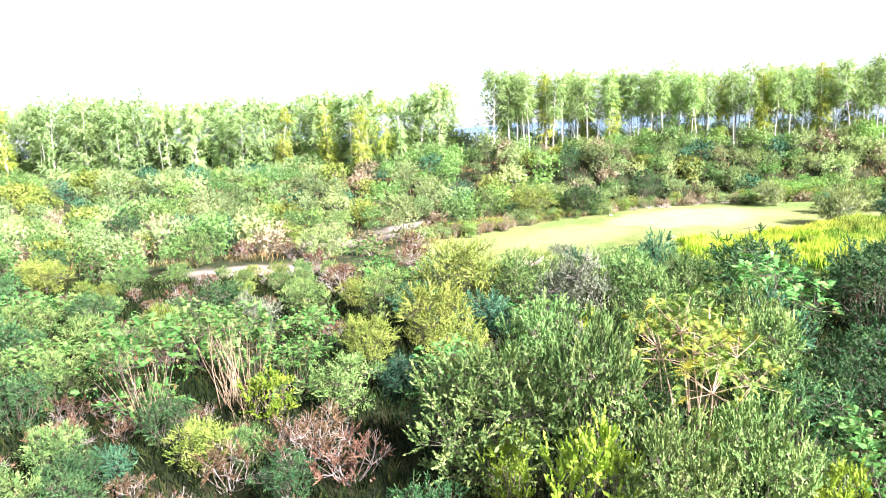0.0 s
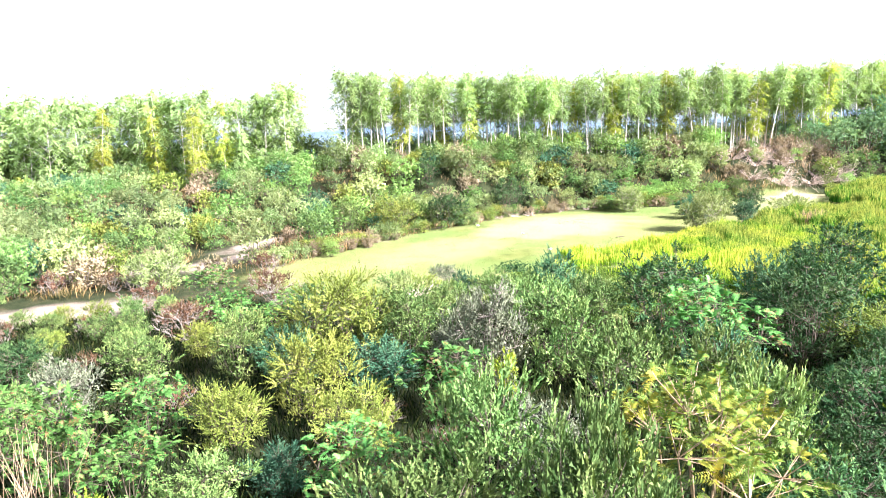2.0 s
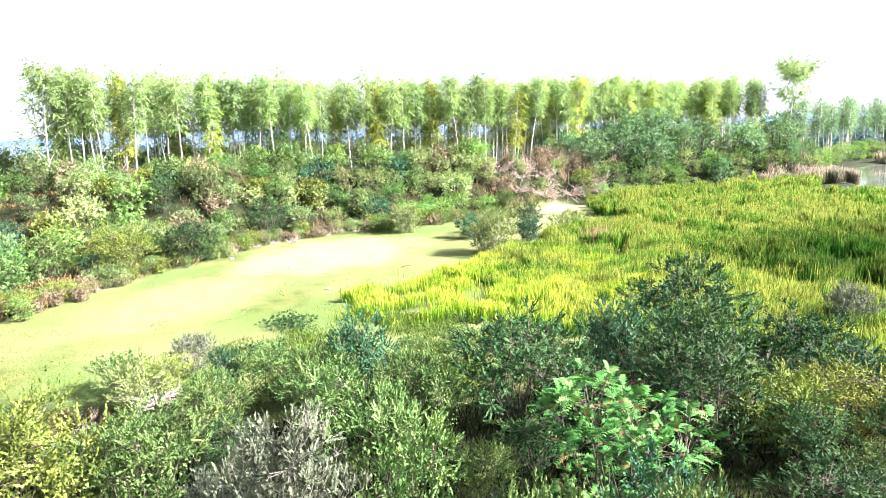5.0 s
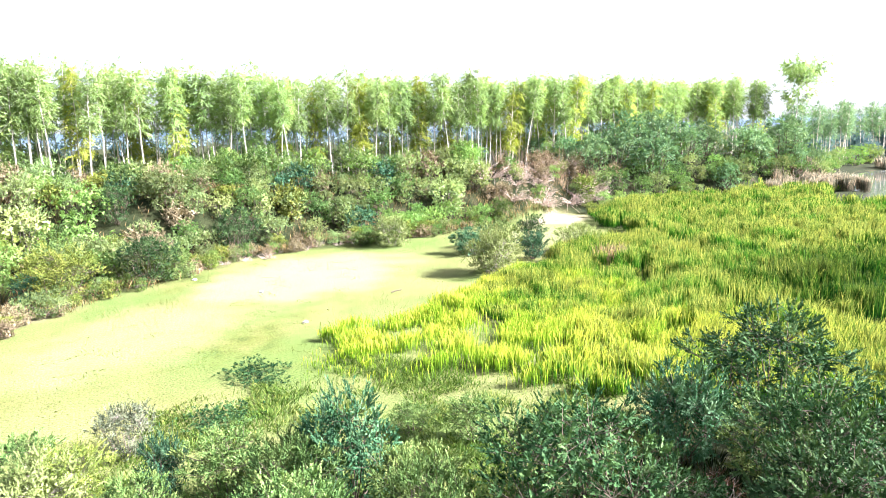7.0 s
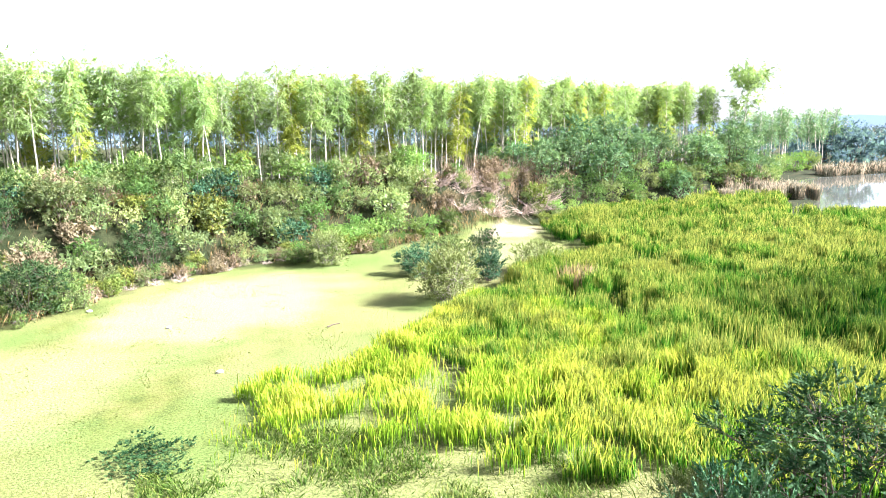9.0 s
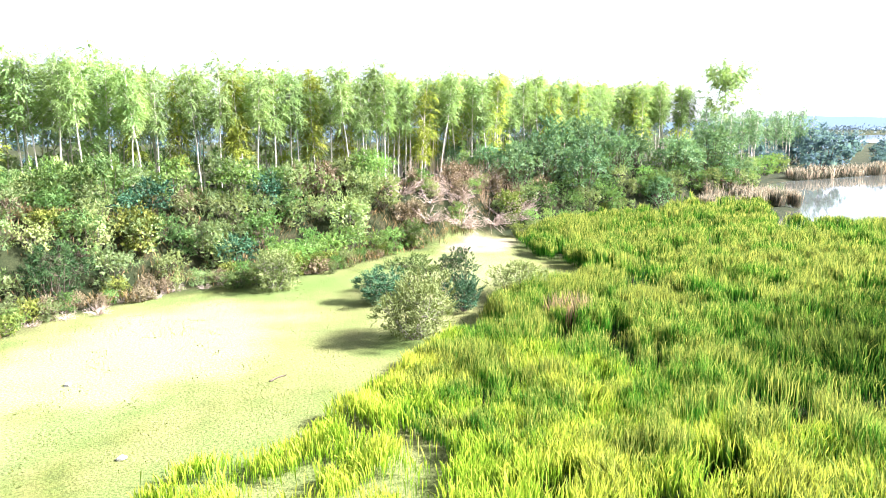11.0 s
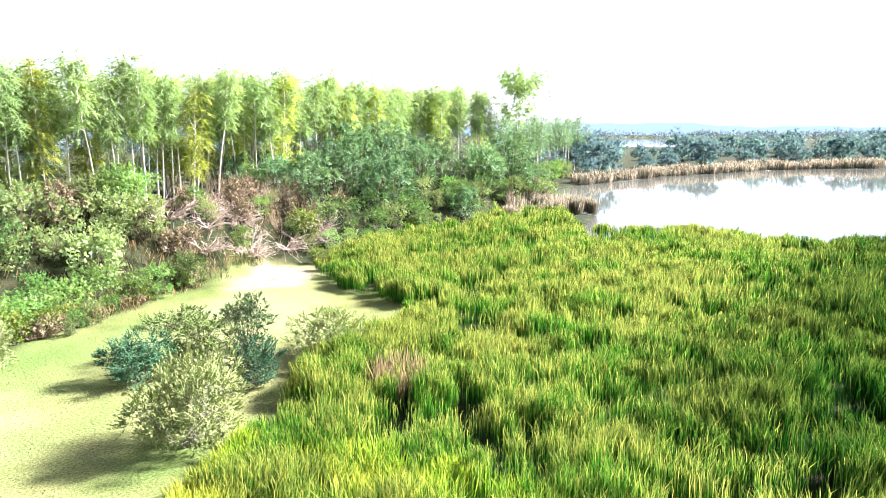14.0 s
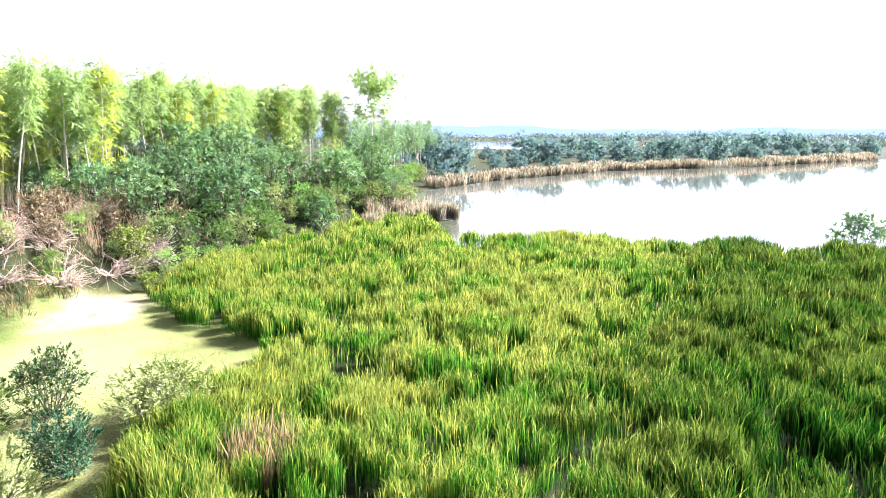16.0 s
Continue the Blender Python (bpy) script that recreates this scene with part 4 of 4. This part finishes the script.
# ---- woods beyond the far shore, blue haze put into their leaf colour ----
# Pale blue leaf tones paint the haze over these woods.
M_HAZE = foliage("distant_wood_hazed_leaf", (0.09, 0.13, 0.15), (0.13, 0.18, 0.20), (0.19, 0.25, 0.27), spread=0.2)
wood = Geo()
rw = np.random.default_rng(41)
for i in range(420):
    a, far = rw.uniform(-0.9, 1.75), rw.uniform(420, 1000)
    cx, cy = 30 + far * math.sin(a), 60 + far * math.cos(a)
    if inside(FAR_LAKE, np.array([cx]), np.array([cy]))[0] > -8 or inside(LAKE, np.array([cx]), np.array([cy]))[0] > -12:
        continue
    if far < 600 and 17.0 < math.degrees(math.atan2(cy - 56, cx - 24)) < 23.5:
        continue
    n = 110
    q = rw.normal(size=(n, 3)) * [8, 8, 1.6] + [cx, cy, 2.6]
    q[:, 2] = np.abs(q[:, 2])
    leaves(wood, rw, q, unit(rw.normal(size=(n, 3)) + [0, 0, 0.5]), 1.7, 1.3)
tagged(new("far_woods", wood.mesh("far_woods", M_HAZE)), "woods far off across the plain, haze painted into their colour", "woods", kind="stuff")


# ---- a stump, a fallen stick and stones on the turf ----
def stump(rng):
    gg = Geo()
    tube(gg, [(0, 0, -0.1), (0.02, 0, 0.25), (0.05, 0.02, 0.6)], 0.2, 0.13, 9)
    gg.add([(0.05, 0.02, 0.62)] + [(0.05 + 0.13 * math.cos(k * 0.785), 0.02 + 0.13 * math.sin(k * 0.785), 0.6) for k in range(8)], [(0, k + 1, (k + 1) % 8 + 1) for k in range(8)])
    for k in range(6):
        a = k * 1.05 + rng.uniform(-0.2, 0.2)
        tube(gg, [(0.1 * math.cos(a), 0.1 * math.sin(a), 0.15), (0.45 * math.cos(a), 0.45 * math.sin(a), 0.05), (0.95 * math.cos(a), 0.95 * math.sin(a), -0.03)], 0.08, 0.02, 5)
    return gg.mesh("stump", M_DEAD)


ob = tagged(new("tree_stump", stump(np.random.default_rng(3))), "weathered grey tree stump with spreading roots", "stump")
ob.matrix_basis = pose(11.6, 91.2, ground_z(11.6, 91.2))
g = Geo()
tube(g, [(-0.5, 0, 0.05), (0, 0.05, 0.07), (0.55, 0, 0.05)], 0.05, 0.03, 6)
ob = tagged(new("fallen_stick", g.mesh("fallen_stick", M_BARK)), "short dark fallen stick lying on the turf", "stick")
ob.matrix_basis = pose(27.7, 78.0, 0.0, 0, 0, 20)


def stone(seed):
    me = bpy.data.meshes.new("stone")
    bm = bmesh.new()
    bmesh.ops.create_icosphere(bm, subdivisions=2, radius=0.16)
    rs = np.random.default_rng(seed)
    for v in bm.verts:
        v.co = Vector((v.co.x * 1.3, v.co.y, v.co.z * 0.6)) * (1 + 0.15 * rs.normal())
    bm.to_mesh(me)
    bm.free()
    me.materials.append(M_STONE)
    return me


M_STONE = bark("pale_stone", (0.38, 0.36, 0.32), (0.6, 0.57, 0.52), 6.0)
for k, (x0, y0) in enumerate([(19.6, 73.6), (15.6, 90.8), (19.2, 83.4)]):
    ob = tagged(new("stone", stone(k)), "small pale stone lying on the turf", "stone", "stones on the turf")
    ob.matrix_basis = pose(x0, y0, 0.05, 0, 0, 40 * k)

# ---- reeds ----


def reed_material(name, low, mid, tip, contrast=1.0):
    """Blades darker towards the foot, ripening at the tip; each blade takes its own tone."""
    m, nt, bsdf = material(name)
    at = nt.nodes.new("ShaderNodeAttribute")
    at.attribute_name = "along"
    geo = nt.nodes.new("ShaderNodeNewGeometry")
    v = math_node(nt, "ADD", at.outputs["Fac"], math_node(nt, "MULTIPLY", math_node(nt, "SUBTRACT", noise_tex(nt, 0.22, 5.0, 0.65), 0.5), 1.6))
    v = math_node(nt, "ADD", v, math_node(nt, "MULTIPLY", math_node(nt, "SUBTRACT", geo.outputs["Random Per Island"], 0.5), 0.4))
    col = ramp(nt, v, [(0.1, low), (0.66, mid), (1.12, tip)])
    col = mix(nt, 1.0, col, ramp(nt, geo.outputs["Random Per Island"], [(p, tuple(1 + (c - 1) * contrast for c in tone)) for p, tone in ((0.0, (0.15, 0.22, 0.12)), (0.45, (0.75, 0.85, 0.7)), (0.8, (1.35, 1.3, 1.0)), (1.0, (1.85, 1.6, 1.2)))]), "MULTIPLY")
    nt.links.new(col, bsdf.inputs["Base Color"])
    bsdf.inputs["Roughness"].default_value = 0.6
    bsdf.inputs["Specular IOR Level"].default_value = 0.08
    tr = nt.nodes.new("ShaderNodeBsdfTranslucent")
    nt.links.new(col, tr.inputs["Color"])
    mx = nt.nodes.new("ShaderNodeMixShader")
    mx.inputs[0].default_value = 0.42
    nt.links.new(bsdf.outputs[0], mx.inputs[1])
    nt.links.new(tr.outputs[0], mx.inputs[2])
    nt.links.new(mx.outputs[0], nt.nodes["Material Output"].inputs["Surface"])
    return m


def wave(x, y, s, k=0.0):
    """Smooth random heights in -1 to 1 with lumps about s across."""
    r = np.random.default_rng(int(abs(k) * 10) + 7)
    t = r.uniform(-1, 1, (256, 256))
    u, v = x / s + 31.7 * (1 + k), y / s + 17.3 * (1 + k)
    i, j = np.floor(u).astype(int), np.floor(v).astype(int)
    a, b = u - i, v - j
    a, b = a * a * (3 - 2 * a), b * b * (3 - 2 * b)
    f = lambda p, q: t[(i + p) % 256, (j + q) % 256]
    return 1.4 * ((f(0, 0) * (1 - a) + f(1, 0) * a) * (1 - b) + (f(0, 1) * (1 - a) + f(1, 1) * a) * b)


def blades(name, pts, height, width, mat, rng, lean=0.09, knee=0.55, fold=0.0):
    """Upright blades, widest at the knee and bent above it; neighbours lean alike."""
    n = len(pts)
    base = np.stack([pts[:, 0], pts[:, 1], ground_z(pts[:, 0], pts[:, 1]) - 0.02], 1)
    a = rng.uniform(0, 2 * np.pi, n)
    side = np.stack([np.cos(a), np.sin(a), a * 0], 1) * np.broadcast_to(width, n)[:, None] / 2
    tilt = rng.normal(size=(n, 2)) * lean
    tilt += np.stack([wave(pts[:, 0], pts[:, 1], 1.1, 11.0), wave(pts[:, 0], pts[:, 1], 1.1, 12.0)], 1) * lean * 0.9
    h = np.broadcast_to(height, n)
    bend = rng.normal(size=(n, 2)) * fold * h[:, None]
    mid = base + np.stack([tilt[:, 0] * h * knee, tilt[:, 1] * h * knee, h * knee], 1)
    top = mid + np.stack([tilt[:, 0] * h * 0.6 + bend[:, 0], tilt[:, 1] * h * 0.6 + bend[:, 1], h * (1 - knee)], 1)
    i = np.arange(n)[:, None] * 4
    gg = Geo()
    gg.add(np.stack([base, mid - side, mid + side, top], 1), np.stack([i + [0, 2, 1], i + [1, 2, 3]], 1))
    me = gg.mesh(name, mat)
    at = me.attributes.new("along", "FLOAT", "POINT")
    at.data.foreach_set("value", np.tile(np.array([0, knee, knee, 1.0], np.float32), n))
    return me


def random_in(poly, count, rng, grow=0.0):
    xs, ys = [p[0] for p in poly], [p[1] for p in poly]
    p = np.stack([rng.uniform(min(xs) - 1, max(xs) + 1, count), rng.uniform(min(ys) - 1, max(ys) + 1, count)], 1)
    d = inside(poly, p[:, 0], p[:, 1]) + 0.8 * wave(p[:, 0], p[:, 1], 1.6)
    return p[d > -grow], d[d > -grow]


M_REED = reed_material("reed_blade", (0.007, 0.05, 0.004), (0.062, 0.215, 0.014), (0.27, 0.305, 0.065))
M_YOUNG = reed_material("young_reed_blade", (0.10, 0.22, 0.01), (0.25, 0.40, 0.02), (0.43, 0.46, 0.06), 0.5)
M_SEDGE = reed_material("pale_sedge_blade", (0.16, 0.14, 0.115), (0.27, 0.225, 0.19), (0.36, 0.31, 0.265))
M_STRAW = reed_material("dry_reed_blade", (0.13, 0.09, 0.055), (0.25, 0.17, 0.11), (0.36, 0.27, 0.18))
rng = np.random.default_rng(31)
p, d = random_in(REEDS, 1600000, rng)
near = np.hypot(p[:, 0] - 40, p[:, 1] - 62)
keep = rng.uniform(size=len(p)) < np.clip(1.25 - near / 75, 0.35, 1) * np.clip(0.75 + 0.35 * wave(p[:, 0], p[:, 1], 2.6, 1.0) + 0.75 * wave(p[:, 0], p[:, 1], 0.7, 2.0), 0.05, 1)
hole = smooth(0.38, 0.6, wave(p[:, 0], p[:, 1], 1.5, 7.0) + 0.4 * wave(p[:, 0], p[:, 1], 9.0, 2.5))
keep &= rng.uniform(size=len(p)) > 0.92 * hole
p, d = p[keep], d[keep]
hh = 1.85 + 0.36 * wave(p[:, 0], p[:, 1], 2.6, 1.0) + 0.2 * wave(p[:, 0], p[:, 1], 7.1, 3.0) + 0.25 * wave(p[:, 0], p[:, 1], 0.7, 2.0) + rng.normal(size=len(p)) * 0.17
hh *= smooth(-1.0, 2.5, d) * 0.45 + 0.55
hh *= 1 - 0.35 * smooth(42, 30, p[:, 0])
deep = rng.uniform(size=len(p)) < 0.92 * smooth(70, 59, p[:, 1]) * smooth(42, 50, p[:, 0])
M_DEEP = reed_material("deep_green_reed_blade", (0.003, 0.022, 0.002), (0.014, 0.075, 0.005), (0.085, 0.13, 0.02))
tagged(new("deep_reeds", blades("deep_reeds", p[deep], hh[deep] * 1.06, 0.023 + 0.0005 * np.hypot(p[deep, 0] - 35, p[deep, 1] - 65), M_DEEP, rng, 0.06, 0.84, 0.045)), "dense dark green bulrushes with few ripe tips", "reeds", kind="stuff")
p, hh = p[~deep], hh[~deep]
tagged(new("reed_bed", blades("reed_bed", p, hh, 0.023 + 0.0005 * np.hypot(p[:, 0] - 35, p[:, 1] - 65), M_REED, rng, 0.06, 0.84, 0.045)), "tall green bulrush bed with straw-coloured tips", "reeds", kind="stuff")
YOUNG = [(18, 61), (16.5, 66), (20.5, 70.6), (26, 70.4), (31, 74), (36, 77), (40, 72), (40, 60), (47, 46), (46, 36), (36, 42), (32, 50), (28, 54), (23, 58)]
p, d = random_in(YOUNG, 230000, rng)
keep = rng.uniform(size=len(p)) < np.clip(0.08 + 1.0 * wave(p[:, 0], p[:, 1], 1.3, 0.6) + 0.06 * (p[:, 0] - 22), 0.03, 1)
p = p[keep]
hh = 0.6 + 0.04 * (p[:, 0] - 18) + 0.25 * wave(p[:, 0], p[:, 1], 1.4) + rng.normal(size=len(p)) * 0.12
hh = np.maximum(hh, 0.3)
damp = rng.uniform(size=len(p)) < 0.85 * smooth(61, 52, p[:, 1])
for pick, m, look_of in ((~damp, M_YOUNG, "short bright yellow-green young bulrushes on wet turf"), (damp, M_REED, "short deep green young bulrushes beside the scrub")):
    tagged(new("young_reeds", blades("young_reeds", p[pick], hh[pick], 0.045, m, rng, 0.1, 0.75, 0.05)), look_of, "reeds", kind="stuff")
CAPE = [(100, 103), (108, 107), (117, 108), (119, 102), (117, 98), (112, 100)]
p, d = random_in(CAPE, 60000, rng)
p = p[rng.uniform(size=len(p)) < np.clip(0.35 + 1.2 * wave(p[:, 0], p[:, 1], 2.2, 6.0), 0.02, 1)]
tagged(new("dry_reeds", blades("dry_reeds", p, 2.2 + rng.normal(size=len(p)) * 0.35, 0.07, M_SEDGE, rng, 0.08, 0.8, 0.05)), "withered brown bulrush clump at the water's edge", "reeds", kind="stuff")
DEAD_PATCH = [(44.8, 74.4), (46.6, 74.2), (48.0, 76), (47.2, 78), (45.2, 77.6)]
p, d = random_in(DEAD_PATCH, 1500, rng)
tagged(new("dry_reeds", blades("dry_reeds", p, 2.0 + rng.normal(size=len(p)) * 0.25, 0.06, M_STRAW, rng, 0.12)), "small patch of withered pinkish bulrushes in the green bed", "reeds", kind="stuff")
SEDGE = [(164, 122.5), (181, 120), (202, 117), (223, 108), (243, 102), (263, 84), (275, 67), (314, 44), (360, 15), (364, 20), (318, 49), (279, 72), (267, 89), (247, 107), (226, 113), (204, 122), (183, 125), (166, 127)]
p, d = random_in(SEDGE, 520000, rng)
p = p[rng.uniform(size=len(p)) < np.clip(0.8 + 0.6 * wave(p[:, 0], p[:, 1], 9.0, 6.0), 0.05, 1)]
tagged(new("shore_reeds", blades("shore_reeds", p, 2.2 + 0.5 * wave(p[:, 0], p[:, 1], 5.0, 3.0) + rng.normal(size=len(p)) * 0.3, 0.13, M_SEDGE, rng, 0.1, 0.8)), "strip of withered reeds along the far shore", "reeds", kind="stuff")

# ---- short grass on the turf ----
M_TURF = reed_material("grass_blade", (0.11, 0.15, 0.03), (0.165, 0.195, 0.045), (0.24, 0.25, 0.08), 0.45)
p, d = random_in(LAWN, 70000, rng)
keep = rng.uniform(size=len(p)) < np.clip(0.25 + 0.9 * wave(p[:, 0], p[:, 1], 1.7, 4.0) + 0.4 * wave(p[:, 0], p[:, 1], 6.0, 5.0), 0.03, 1) * np.clip(1.35 - (p[:, 1] - 50) / 55, 0.3, 1)
p = p[keep]
hh = 0.03 + 0.05 * np.clip(wave(p[:, 0], p[:, 1], 1.7, 4.0), 0, 1) + rng.uniform(0, 0.03, len(p))
tagged(new("grass", blades("grass", p, hh, 0.045, M_TURF, rng, 0.5)), "short yellow-green tufts of grazed grass", "grass", kind="stuff")

# ---- dry grass and weeds between the shrubs ----
M_WEED = reed_material("dry_grass_blade", (0.10, 0.085, 0.035), (0.24, 0.17, 0.09), (0.42, 0.30, 0.19))
p, d = random_in(BELT, 220000, rng)
keep = (inside(LAWN, p[:, 0], p[:, 1]) < -0.4) & (inside(TRACK, p[:, 0], p[:, 1]) < -0.2) & (p[:, 0] > -45) & (rng.uniform(size=len(p)) < np.clip(0.5 + 0.9 * wave(p[:, 0], p[:, 1], 3.0, 8.0) + 0.5 * smooth(100, 108, p[:, 1]), 0.05, 1))
p = p[keep]
hh = 0.5 + 0.3 * wave(p[:, 0], p[:, 1], 2.0, 9.0) + rng.uniform(0, 0.3, len(p))
tagged(new("dry_grass", blades("dry_grass", p, np.maximum(hh, 0.15), 0.06, M_WEED, rng, 0.3)), "knee-high withered pinkish-brown grass between shrubs", "grass", kind="stuff")
p, d = random_in([(-26, 22), (-48, 56), (-14, 58)] + FRONT[2:], 150000, rng)
p = p[inside(LAWN, p[:, 0], p[:, 1]) < 0.3]
# Near-black blade colour puts the shade of the scrub's gaps into the grass.
M_UNDER = reed_material("darkened_undergrowth_blade", (0.006, 0.014, 0.004), (0.016, 0.03, 0.008), (0.045, 0.05, 0.018))
tagged(new("undergrowth", blades("undergrowth", p, 0.25 + rng.uniform(0, 0.5, len(p)), 0.05, M_UNDER, rng, 0.3)), "grass and weeds under the scrub, darkened to paint its shade", "grass", kind="stuff")

WEEDY = [(6, 57), (10, 63), (16, 64), (20, 66), (26, 62), (29, 56), (27, 51), (20, 50), (13, 53)]
p, d = random_in(WEEDY, 90000, rng)
p = p[rng.uniform(size=len(p)) < np.clip(0.45 + 0.9 * wave(p[:, 0], p[:, 1], 1.4, 14.0), 0.05, 1)]
M_WEEDS = reed_material("weed_blade", (0.05, 0.11, 0.015), (0.11, 0.18, 0.03), (0.21, 0.25, 0.07), 0.5)
tagged(new("weeds", blades("weeds", p, 0.12 + rng.uniform(0, 0.22, len(p)), 0.05, M_WEEDS, rng, 0.5)), "ankle-high green weeds in the damp turf beside the scrub", "weeds", kind="stuff")

# ---- take away plants that were made but never set out ----
for key, protos in KINDS.items():
    for ob, used in zip(protos, USED[key]):
        if not used:
            for part_ob in list(ob.children):
                bpy.data.objects.remove(part_ob)
            bpy.data.objects.remove(ob)
